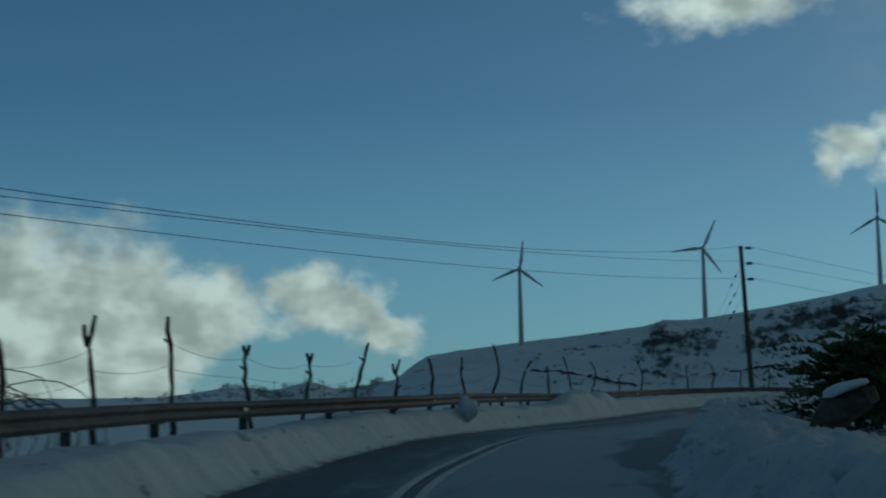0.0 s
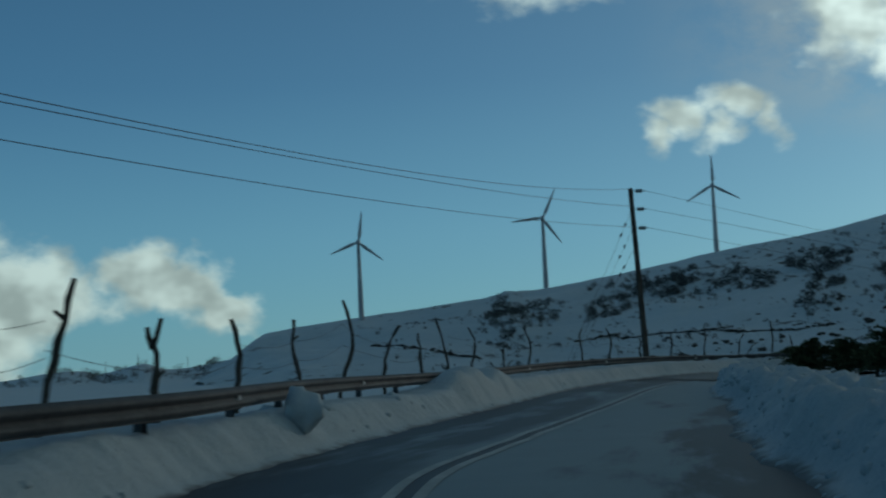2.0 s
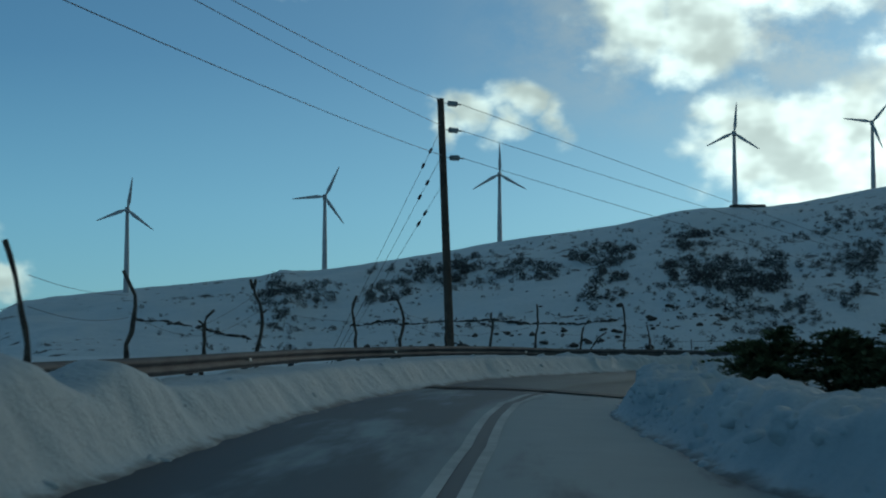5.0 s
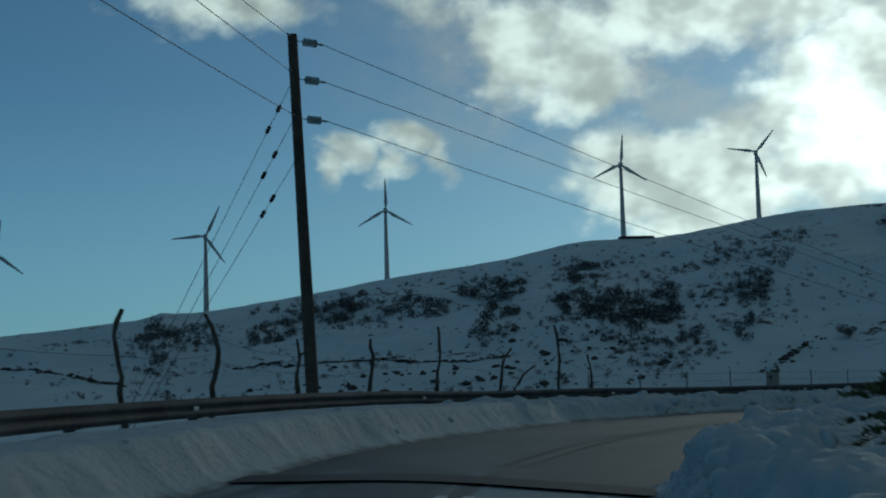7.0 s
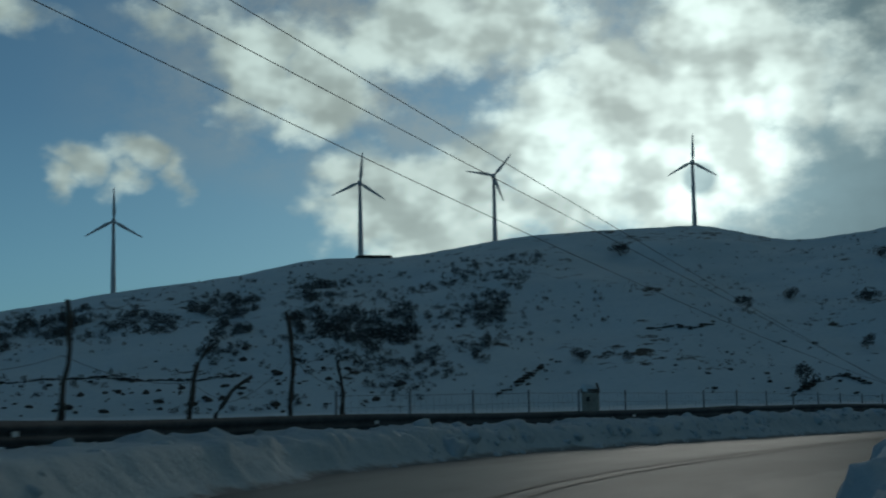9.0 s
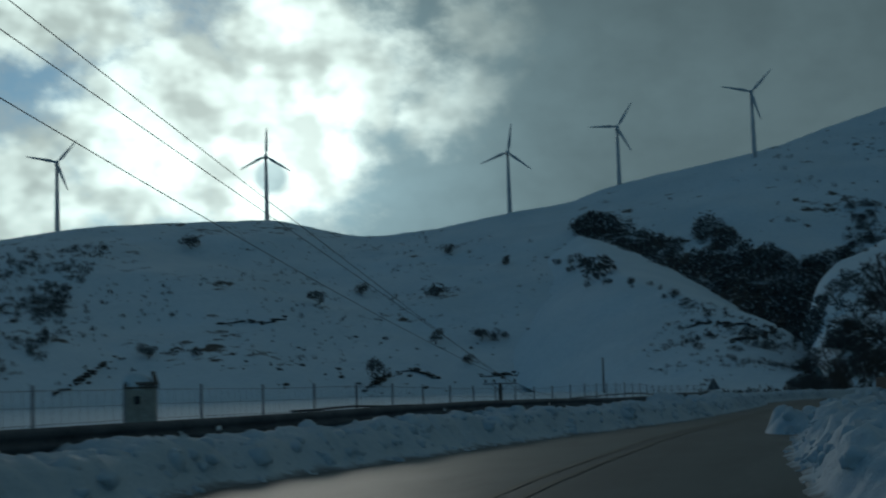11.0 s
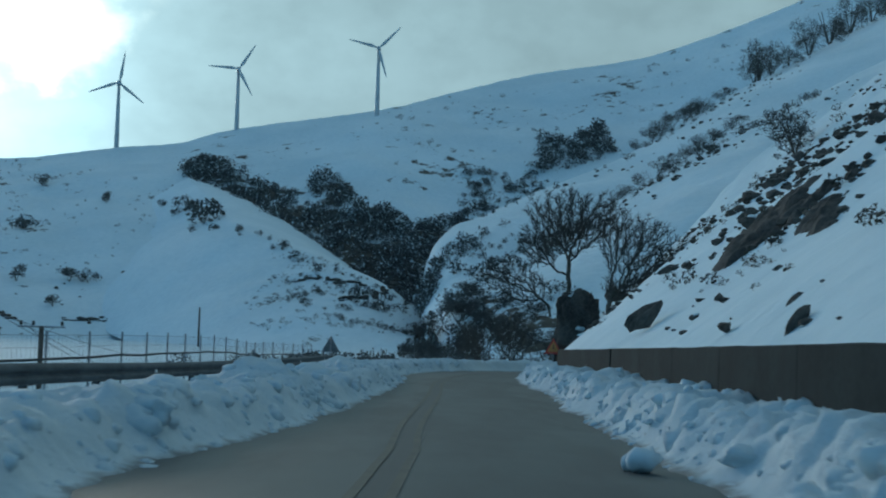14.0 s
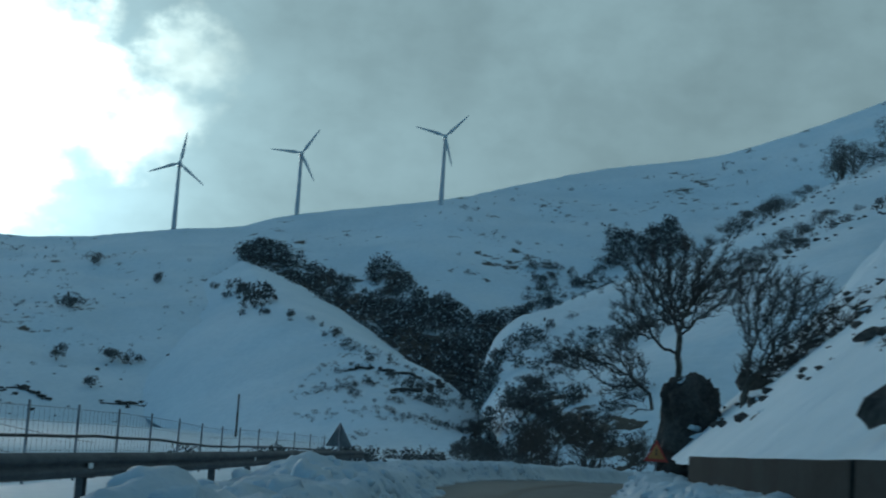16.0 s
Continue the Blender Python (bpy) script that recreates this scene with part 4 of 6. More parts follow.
def build_branch_fence_wires():
    ob = empty("fence_wire", Matrix(), "slack rusty wires strung between crooked posts", "wire")
    rng = random.Random(3)
    for a, b in zip(POSTS, POSTS[1:]):
        za, zb = road_z(a[0], a[1]) + 0.15, road_z(b[0], b[1]) + 0.15
        for w in (0.62, 0.80) if rng.random() < 0.6 else (0.66,):
            p = sag_path((a[0], a[1], za + (a[2] - za) * w), (b[0], b[1], zb + (b[2] - zb) * w), rng.uniform(0.03, 0.14))
            tube("strand", p, [0.0045] * len(p), 3, WIRE, ob)


build_branch_fence_wires()


# ---------------------------------------------------------------- wire mesh fence in the dip
MESH_FENCE = Curve([(38, 101.9, 1.42), (48.3, 106.4, 1.38), (56.5, 109.6, 1.28), (61, 111.4, 1.26), (74.2, 116.7, 0.98), (82.1, 119.7, 0.86), (90, 122.4, 0.86), (105, 128.4, 0.74), (114.6, 132.3, 0.45), (121, 134.8, 0.4), (134, 139, 0.2)])


def build_mesh_fence():
    ob = empty("mesh_fence", Matrix(), "wire mesh fence on thin steel posts beyond the guardrail", "fence")
    n = int(MESH_FENCE.length / 3.1)
    for i in range(n + 1):
        s = i * 3.1
        c = MESH_FENCE.at(s)
        lean = 0.05 * n3(i * 3.7, 1.0)
        tube("fence_stake", [(c[0], c[1], c[2] - 2.2), (c[0] + lean, c[1], c[2] + 0.10)], (0.032, 0.028), 6, STEEL, ob)
    for h, r in ((0.0, 0.006), (-0.28, 0.004), (-0.56, 0.005), (-0.84, 0.004), (-1.12, 0.005), (-1.4, 0.004)):
        m = int(MESH_FENCE.length / 1.55)
        pts = []
        for k in range(m + 1):
            c = MESH_FENCE.at(k * MESH_FENCE.length / m)
            pts.append((c[0], c[1], c[2] + h + 0.02 * n3(k * 0.9, h * 7)))
        tube("mesh_strand", pts, [r] * len(pts), 3, WIRE, ob)
    v, f = [], []
    m = int(MESH_FENCE.length / 0.30)
    for k in range(m):
        c = MESH_FENCE.at(k * 0.30)
        tube_data([(c[0], c[1], c[2]), (c[0], c[1], c[2] - 1.4)], (0.0025, 0.0025), 3, v, f, cap=False)
    mesh_object("mesh_panel", v, f, WIRE, ob)
    pts = []
    for k in range(60):
        c, nl = MESH_FENCE.at(20 + k * (MESH_FENCE.length - 20) / 59), MESH_FENCE.normal(20 + k * (MESH_FENCE.length - 21) / 59)
        pts.append((c[0] - nl[0] * 0.1, c[1] - nl[1] * 0.1, c[2] - 0.55 + 0.04 * n3(k * 0.5, 2)))
    tagged(tube("cable", pts, [0.035] * 60, 6, BLACK), "black cable running along the mesh fence", "cable")


build_mesh_fence()

# ---------------------------------------------------------------- power line
POLE_FOOT, POLE_TOP = Vector((25.95, 95.6, -0.1)), Vector((25.56, 95.73, 11.2))
OUT_DIR = Vector((0.867, 0.498, 0.0))


def pole_at(z):
    w = (z - POLE_FOOT.z) / (POLE_TOP.z - POLE_FOOT.z)
    return POLE_FOOT.lerp(POLE_TOP, w)


def build_power_pole():
    ob = empty("power_pole", Matrix.Translation(POLE_FOOT), "dark tarred wooden power pole standing behind the guardrail", "power pole")
    rel = [pole_at(z) - POLE_FOOT for z in np.linspace(-0.1, 11.2, 9)]
    tube("shaft", rel, np.linspace(0.185, 0.135, 9), 14, POLE_WOOD, ob)
    ends = []
    for z in (11.05, 9.96, 8.83):
        a = pole_at(z) - POLE_FOOT + OUT_DIR * 0.12
        d = (OUT_DIR + Vector((0.03, -0.05, 0.05))).normalized()
        ins = tube("insulator", [a + d * 0.30, a + d * 0.86], (0.018, 0.018), 6, STEEL, ob, "string of glass insulator discs")
        for k in range(4):
            p = a + d * (0.36 + 0.13 * k)
            tube("disc", [p, p + d * 0.01, p + d * 0.025, p + d * 0.045], (0.04, 0.12, 0.10, 0.03), 12, GLASS_INS, ins)
        tube("shackle", [a - d * 0.02, a + d * 0.30], (0.014, 0.014), 6, STEEL, ob)
        tube("clamp", [a + d * 0.86, a + d * 1.02, a + d * 1.12], (0.025, 0.035, 0.02), 6, STEEL, ob)
        ends.append(POLE_FOOT + a + d * 1.1)
    for z in (11.15, 10.12, 8.90):
        a = pole_at(z) - POLE_FOOT
        tube("bracket", [a - OUT_DIR * 0.12 + Vector((-0.10, -0.16, 0)), a], (0.03, 0.04), 8, STEEL, ob)
    return ends


RIGHT_ENDS = build_power_pole()


def guy_wire(z, foot, beads):
    a = pole_at(z)
    ob = empty("guy_wire", Matrix.Translation(a), "steel guy wire with black insulator beads", "guy wire", "guy wires of the pole")
    b = Vector(foot) - a
    tube("strand", [Vector((0, 0, 0)), b], (0.008, 0.008), 4, WIRE, ob)
    for w in beads:
        p, d = b * w, b.normalized()
        tube("bead", [p - d * 0.13, p - d * 0.09, p + d * 0.09, p + d * 0.13], (0.02, 0.055, 0.055, 0.02), 8, BLACK, ob, "black insulator bead")


guy_wire(10.0, (20.4, 94.2, 0.4), (0.10, 0.165))
guy_wire(8.95, (20.7, 94.7, 0.4), (0.14, 0.21))
guy_wire(7.8, (20.9, 95.1, 0.4), (0.17, 0.23))

BACK_POLE = Vector((-30.7, -10.0, -1.0))


def build_back_pole():
    ob = empty("power_pole", Matrix.Translation(BACK_POLE), "wooden power pole with a steel crossarm", "power pole")
    tube("shaft", [(0, 0, -1.6), (0, 0, 3.0), (0, 0, 7.1)], (0.18, 0.16, 0.13), 12, POLE_WOOD, ob)
    side = Vector((-0.85, 0.52, 0))
    bm = bmesh.new()
    bm_box(bm, (3.4, 0.10, 0.10), Matrix.Translation((0, 0, 6.85)) @ Matrix.Rotation(math.atan2(side.y, side.x), 4, "Z"), 0.01)
    part("crossarm", bm, STEEL, ob)
    return [Vector((BACK_POLE.x, BACK_POLE.y, z)) + side * o for o, z in ((-1.55, 6.04), (-0.55, 4.96), (1.55, 5.83))]


for z, b, sag in zip((11.15, 10.12, 8.90), build_back_pole(), (2.2, 1.15, 1.4)):
    a = pole_at(z) - OUT_DIR * 0.12 + Vector((-0.10, -0.16, 0))
    p = sag_path(a, b, sag, 40)
    tagged(tube("power_line", p, [0.011] * len(p), 5, WIRE), "bare power line sagging from the wooden pole", "power line", "power lines")

T_POLE = Vector((128.5, 155.2, 0.95))


def build_t_pole():
    foot = left_ground(128.5, 155.2, 26.0) - 0.3
    ob = empty("power_pole", Matrix.Translation((T_POLE.x, T_POLE.y, foot)), "short T-shaped power pole standing in the dip", "power pole")
    h = T_POLE.z - foot
    tube("shaft", [(0, 0, -0.3), (0, 0, h * 0.5), (0, 0, h)], (0.19, 0.17, 0.15), 10, POLE_WOOD, ob)
    side = Vector((-0.498, 0.867, 0))
    bm = bmesh.new()
    bm_box(bm, (2.9, 0.12, 0.12), Matrix.Translation((0, 0, h - 0.06)) @ Matrix.Rotation(math.atan2(side.y, side.x), 4, "Z"), 0.01)
    part("crossarm", bm, STEEL, ob)
    for o in (-1.25, 0.5, 1.25):
        p = side * o + Vector((0, 0, h + 0.02))
        tube("insulator", [p, p + Vector((0, 0, 0.08)), p + Vector((0, 0, 0.2)), p + Vector((0, 0, 0.3))], (0.04, 0.10, 0.10, 0.04), 8, BLACK, ob)
    for sgn in (-1, 1):
        tube("brace", [side * sgn * 0.75 + Vector((0, 0, h - 0.1)), Vector((0, 0, h - 0.75))], (0.03, 0.03), 5, STEEL, ob)


build_t_pole()
for a, z, sag in zip(RIGHT_ENDS, (-3.0, -2.6, -0.8), (0.3, 0.05, 1.1)):
    p = sag_path(a, (131.4, 150.1, z), sag, 30)
    tagged(tube("power_line", p, [0.011] * len(p), 5, WIRE), "bare power line sagging from the wooden pole", "power line", "power lines")


def build_far_pole(x, y, z, h, label):
    ob = empty("utility_pole", Matrix.Translation((x, y, z)), label, "utility pole")
    tube("shaft", [(0, 0, -1), (0, 0, h * 0.5), (0, 0, h)], (0.22, 0.2, 0.16), 8, POLE_WOOD, ob)
    bm = bmesh.new()
    bm_box(bm, (1.8, 0.2, 0.2), Matrix.Translation((0, 0, h * 0.86)) @ Matrix.Rotation(0.6, 4, "Z"), 0.02)
    part("crossarm", bm, POLE_WOOD, ob)


build_far_pole(300.5, 250.3, -3.2, 8.4, "thin distant utility pole at the foot of the spur")
for x, y, h in ((-64, 1180, 22), (-52, 1180, 18), (-24, 1190, 19), (-88, 1150, 17), (2, 1185, 20)):
    build_far_pole(x, y, -2, h, "tiny far-off utility pole on low hills")


# ---------------------------------------------------------------- wind turbines
def build_turbine(x, y, base, hub, facing, phase, blade):
    """Tower, nacelle, hub and three blades at rest; facing is the compass way of the rotor."""
    ob = empty("wind_turbine", Matrix.Translation((x, y, base)), "pale three-bladed wind turbine on the ridge", "wind turbine", "wind turbines on the ridge")
    h = hub - base
    k = h / 38.0
    tube("tower", [(0, 0, -18), (0, 0, 0), (0, 0, h * 0.5), (0, 0, h - 0.9 * k)], (1.65 * k, 1.45 * k, 1.15 * k, 0.80 * k), 16, TURBINE, ob)
    turn = Matrix.Rotation(radians(facing), 4, "Z")
    bm = bmesh.new()
    bm_box(bm, (2.3 * k, 6.0 * k, 2.4 * k), turn @ Matrix.Translation((0, 0.8 * k, h + 0.1 * k)), 0.45 * k)
    part("nacelle", bm, TURBINE, ob)
    hp = turn @ Vector((0, -2.9 * k, h))
    fw = turn @ Vector((0, -1, 0))
    tube("hub", [hp - fw * 1.0 * k, hp - fw * 0.2 * k, hp + fw * 0.6 * k, hp + fw * 1.1 * k], (1.0 * k, 1.15 * k, 0.85 * k, 0.15 * k), 12, TURBINE, ob)
    right = turn @ Vector((1, 0, 0))
    for b in range(3):
        a = radians(phase + 120 * b)
        d = right * math.sin(a) + Vector((0, 0, 1)) * math.cos(a)
        e = right * math.cos(a) - Vector((0, 0, 1)) * math.sin(a)
        v, f = [], []
        for w, chord, thick in ((0.03, 0.45, 0.42), (0.12, 0.55, 0.38), (0.24, 0.95, 0.26), (0.45, 0.75, 0.18), (0.7, 0.52, 0.12), (0.9, 0.34, 0.07), (1.0, 0.12, 0.03)):
            c = hp + d * blade * w
            for q in range(8):
                t = 2 * math.pi * q / 8
                v.append(c + e * (chord * k * math.cos(t) + 0.25 * chord * k * (w > 0.1)) + fw * thick * k * math.sin(t))
        for i in range(6):
            for q in range(8):
                s0, s1 = i * 8 + q, i * 8 + (q + 1) % 8
                f.append((s0, s1, s1 + 8, s0 + 8))
        f.append(tuple(range(48, 56)))
        mesh_object("blade", v, f, TURBINE, ob)


TURBINES = [(73, 710, 27.2, 64.1, -6, 8, 15.5), (180, 754, 40.0, 78.1, -13, 25, 17.5), (285, 769, 57.9, 95.7, -20, 0, 17.5), (405.5, 716.6, 78.0, 117.3, -30, 5, 17.0), (497, 717, 90.0, 127.9, -35, 40, 16.5),
            (620, 678, 100, 139.8, -43, 2, 17.5), (580, 470.6, 80.5, 111.2, -52, 8, 14.5), (610, 426, 91.0, 121.2, -57, 32, 14.0), (628, 363, 101.5, 131.4, -65, 44, 14.2)]
for row in TURBINES:
    build_turbine(*row)
bm = bmesh.new()
bm_box(bm, (18, 6, 1.6), Matrix.Translation((381, 663, 70.6)) @ Matrix.Rotation(-0.3, 4, "Z"), 0.8)
tagged(part("stone_pad", bm, ROCK, None), "dark rubble pad beneath a turbine on the ridge", "rubble pad")


# ---------------------------------------------------------------- shrubs, bushes and trees
def leaf_cloud(rng, n, shape, size, verts, faces, slim=0.35):
    """n small leaning leaves through a rough dome; shape gives a random place, size the leaf."""
    for _ in range(n):
        p = shape(rng)
        d = Vector((rng.gauss(0, 1), rng.gauss(0, 1), rng.gauss(0.35, 0.8))).normalized()
        e = d.cross(Vector((rng.gauss(0, 1), rng.gauss(0, 1), rng.gauss(0, 1)))).normalized()
        s = size * rng.uniform(0.6, 1.5)
        b = len(verts)
        verts += [p - e * s * slim, p + d * s * 0.6 + e * s * slim * 0.3, p + d * s, p + e * s * slim]
        faces.append((b, b + 1, b + 2, b + 3))


def dome(rng, w, h, lobes):
    c = rng.choice(lobes)
    while True:
        q = Vector((rng.uniform(-1, 1), rng.uniform(-1, 1), rng.uniform(-1, 1)))
        if q.length < 1:
            break
    q = q.normalized() * (q.length ** 0.5)
    return Vector((c[0] + q.x * w * c[3], c[1] + q.y * w * c[3], max(0.0, c[2] + q.z * h * c[3])))


def shrub_template(seed, n=110):
    rng = random.Random(seed)
    lobes = [(rng.uniform(-0.35, 0.35), rng.uniform(-0.35, 0.35), rng.uniform(0.18, 0.5), rng.uniform(0.55, 1.0)) for _ in range(5)]
    v, f = [], []
    leaf_cloud(rng, n, lambda r: dome(r, 0.42, 0.36, lobes), 0.145, v, f, 0.45)
    return np.array([tuple(p) for p in v]), f


SHRUBS = [shrub_template(100 + k) for k in range(7)]
SPARSE = [shrub_template(200 + k, 56) for k in range(5)]


def inside(poly, x, y):
    hit = False
    for (x0, y0), (x1, y1) in zip(poly, poly[1:] + poly[:1]):
        if (y0 > y) != (y1 > y) and x < x0 + (y - y0) * (x1 - x0) / (y1 - y0):
            hit = not hit
    return hit


def scatter(name, hill, jobs, mat, label, category, seed, snow=0.0):
    """Shrubs strewn over parts of a slope, given as plan outlines; one mesh."""
    rng = random.Random(seed)
    vs, fs, mi, base = [], [], [], 0
    for poly, count, lo, hi, kinds, clump in jobs:
        xs = np.array(poly)
        made, tries = 0, 0
        near = (hill.g[:, :hill.top + 1, 0] > xs[:, 0].min()) & (hill.g[:, :hill.top + 1, 0] < xs[:, 0].max()) & (hill.g[:, :hill.top + 1, 1] > xs[:, 1].min()) & (hill.g[:, :hill.top + 1, 1] < xs[:, 1].max())
        cells = np.argwhere(near)
        if not len(cells):
            continue
        while made < count and tries < count * 40:
            tries += 1
            i, j = cells[rng.randrange(len(cells))]
            p = hill.at(min(0.9999, (i + rng.random()) / (hill.nu - 1)), min(0.9999, (j + rng.random()) / hill.top))
            if not inside(poly, p[0], p[1]):
                continue
            if clump and n3(p[0] / clump, p[1] / clump, seed) < rng.uniform(-0.25, 0.25):
                continue
            tv, tf = kinds[rng.randrange(len(kinds))]
            s = lo + (hi - lo) * rng.random() ** 2
            a = rng.uniform(0, 6.28)
            ca, sa = math.cos(a) * s, math.sin(a) * s
            q = np.column_stack([tv[:, 0] * ca - tv[:, 1] * sa, tv[:, 0] * sa + tv[:, 1] * ca, tv[:, 2] * s * rng.uniform(0.9, 1.5)]) + p - (0, 0, 0.06 * s)
            vs.append(q)
            fs += [tuple(base + k for k in fc) for fc in tf]
            mi += [1 if rng.random() < snow else 0 for _ in tf]
            base += len(tv)
            made += 1
    ob = mesh_object(name, np.concatenate(vs).tolist(), fs, mat, smooth=False)
    ob.data.materials.append(CLEAN_SNOW)
    if snow:
        ob.data.polygons.foreach_set("material_index", mi)
    return tagged(ob, label, category, kind="stuff")


def edge_gap(poly, pts):
    """Metres inside an outline (negative outside), for many plan places at once."""
    x, y = pts[:, 0], pts[:, 1]
    best, hit = np.full(len(pts), 1e9), np.zeros(len(pts), bool)
    for (x0, y0), (x1, y1) in zip(poly, poly[1:] + poly[:1]):
        dx, dy = x1 - x0, y1 - y0
        t = np.clip(((x - x0) * dx + (y - y0) * dy) / (dx * dx + dy * dy + 1e-9), 0, 1)
        best = np.minimum(best, np.hypot(x - x0 - dx * t, y - y0 - dy * t))
        if y0 != y1:
            hit ^= ((y0 > y) != (y1 > y)) & (x < x0 + (y - y0) * dx / dy)
    return np.where(hit, best, -best)


def bare_patch(name, hill, polys, mat, label, category, fray, scale, lift, seed, fine=3, holes=0.0):
    """Ground that shows through the snow: a low ragged mat inside plan outlines, sinking under the snow at its edges."""
    v, f = [], []
    for poly in polys:
        xs = np.array(poly)
        g = hill.g[:, :hill.top + 1]
        near = np.argwhere((g[:, :, 0] > xs[:, 0].min() - fray) & (g[:, :, 0] < xs[:, 0].max() + fray) & (g[:, :, 1] > xs[:, 1].min() - fray) & (g[:, :, 1] < xs[:, 1].max() + fray))
        (i0, j0), (i1, j1) = near.min(0), near.max(0)
        nu, nv = (i1 - i0) * fine + 1, (j1 - j0) * fine + 1
        base, up = len(v), []
        pts = np.array([hill.at(min(0.9999, (i0 + a / fine) / (hill.nu - 1)), min(0.9999, (j0 + b / fine) / hill.top)) for a in range(nu) for b in range(nv)])
        for p, gap in zip(pts, edge_gap(poly, pts) / fray):
            z = -1.0
            if gap > -1.6:
                k = smooth01(gap + 1.3 * fract(p[0] / scale, p[1] / scale, seed, 4) - holes + 0.5)
                z = lift * (k * (1.0 + 0.8 * fract(p[0] / scale * 3, p[1] / scale * 3, seed + 5, 3)) - 0.45)
            up.append(z)
            v.append((p[0], p[1], p[2] + z))
        for a in range(nu - 1):
            for b in range(nv - 1):
                q = (a * nv + b, (a + 1) * nv + b, (a + 1) * nv + b + 1, a * nv + b + 1)
                if max(up[w] for w in q) > 0:
                    f.append(tuple(base + w for w in q))
    return tagged(mesh_object(name, v, f, mat), label, category, kind="stuff")


# dark scrub on the long hillside, as plan outlines
SCRUB_W = [(120, 668), (137, 678), (153, 671), (164, 656), (146, 589), (122, 551), (115, 538), (104, 557), (115, 622)]
SCRUB_M = [(160, 600), (186, 649), (209, 671), (220, 625), (241, 624), (246, 592), (224, 547), (214, 569), (210, 610), (187, 601), (159, 564), (147, 559)]
SCRUB_TOP = [(186, 694), (228, 720), (236, 668), (223, 633), (212, 671), (180, 662)]
SCRUB_N = [(268, 634), (288, 627), (288, 600), (260, 554), (228, 495), (212, 484), (209, 496), (229, 521), (255, 571), (251, 597)]
SCRUB_E = [(321, 623), (336, 623), (292, 551), (300, 538), (305, 530), (329, 545), (294, 488), (265, 461), (257, 462), (245, 447), (246, 467), (258, 501), (252, 506), (272, 546), (284, 555)]
SCRUB_F = [(348, 532), (352, 519), (368, 524), (338, 497), (320, 475), (316, 484)]
SCRUB_G = [(411, 598), (421, 576), (385, 539), (357, 513), (362, 536)]
SCRUB_H = [(273, 460), (281, 458), (268, 440), (262, 443)]
SCRUB_I = [(300, 465), (304, 460), (281, 433), (279, 435)]
WIDE = [(60, 640), (300, 690), (420, 600), (400, 480), (300, 410), (200, 400), (60, 470)]
MIDDLE = [(320, 640), (396, 594), (300, 440), (243, 412), (224, 447), (233, 484)]
RIGHT_END = [(330, 380), (360, 480), (480, 560), (560, 520), (520, 420), (420, 330)]
MIXED = SPARSE + SHRUBS
scatter("hill_scrub", HILL_A, [(SCRUB_W, 170, 1.5, 5.0, MIXED, 13.0), (SCRUB_M, 400, 1.5, 5.0, MIXED, 13.0), (SCRUB_TOP, 70, 1.4, 4.0, MIXED, 18.0), (SCRUB_N, 190, 1.5, 5.0, MIXED, 13.0), (SCRUB_E, 420, 1.5, 5.0, MIXED, 13.0),
                               (SCRUB_F, 80, 1.5, 4.5, MIXED, 11.0), (SCRUB_G, 70, 1.4, 4.0, SPARSE, 18.0), (SCRUB_H, 22, 1.6, 4.0, MIXED, 0), (SCRUB_I, 22, 1.6, 4.0, MIXED, 0), (MIDDLE, 650, 0.9, 3.4, MIXED, 24.0),
                               (WIDE, 1250, 0.7, 2.4, MIXED, 34.0), (RIGHT_END, 420, 0.6, 2.0, SPARSE, 22.0)],
        FAR_SCRUB, "dark leafless scrub strewn over the snowy hillside", "scrub", 7, 0.08)
GULLY = [(559, 411), (542, 390), (526, 373), (513, 344), (497, 331), (499, 327), (525, 343), (534, 342), (529, 328), (504, 314), (503, 296), (495, 288), (517, 278), (500, 250), (430, 215), (400, 255), (430, 300), (480, 360), (530, 402)]
GULLY_TOP = [(570, 266), (624, 283), (620, 265), (654, 265), (620, 251), (604, 243), (582, 251)]
GULLY_RIM = [(519, 279), (564, 294), (564, 282), (579, 269), (572, 260), (530, 258)]
UPPER = [(560, 400), (700, 330), (780, 240), (700, 190), (610, 280), (540, 330)]
scatter("gully_scrub", HILL_A, [(GULLY, 1900, 2.2, 6.0, MIXED, 0), (GULLY_TOP, 190, 2.5, 6.5, MIXED, 0), (GULLY_RIM, 170, 1.6, 4.6, MIXED, 10.0), (UPPER, 90, 0.9, 3.2, SPARSE, 30.0)], FAR_SCRUB, "dense snow-dusted scrub filling the gully", "scrub", 8, 0.10)
bare_patch("gully_heath", HILL_A, [GULLY], GULLY_HEATH, "dark undergrowth covering the floor of the gully", "heath", 12.0, 11.0, 0.8, 53.0, 2, 0.32)
B_FACE = [(370, 270), (395, 290), (350, 215), (330, 205), (300, 225), (330, 260)]
B_TUFT = [(372, 262), (366, 244), (345, 218), (325, 232), (338, 258)]
scatter("spur_tufts", HILL_B, [(B_FACE, 360, 0.5, 1.7, SPARSE, 9.0), (B_TUFT, 62, 1.0, 3.0, SHRUBS + SPARSE, 9.0), ([(500, 400), (440, 320), (380, 260), (372, 262), (420, 330)], 40, 1.5, 4.0, SHRUBS, 0)], FAR_SCRUB, "dark tufts and stones standing through snow", "scrub", 9)
scatter("crest_scrub", HILL_C1, [([(380, 232), (440, 226), (530, 206), (605, 178), (660, 146), (650, 130), (590, 160), (510, 190), (440, 208), (385, 215)], 50, 1.0, 3.0, SPARSE + SHRUBS, 16.0)], FAR_SCRUB, "bare bushes along a snowy spur", "scrub", 10)
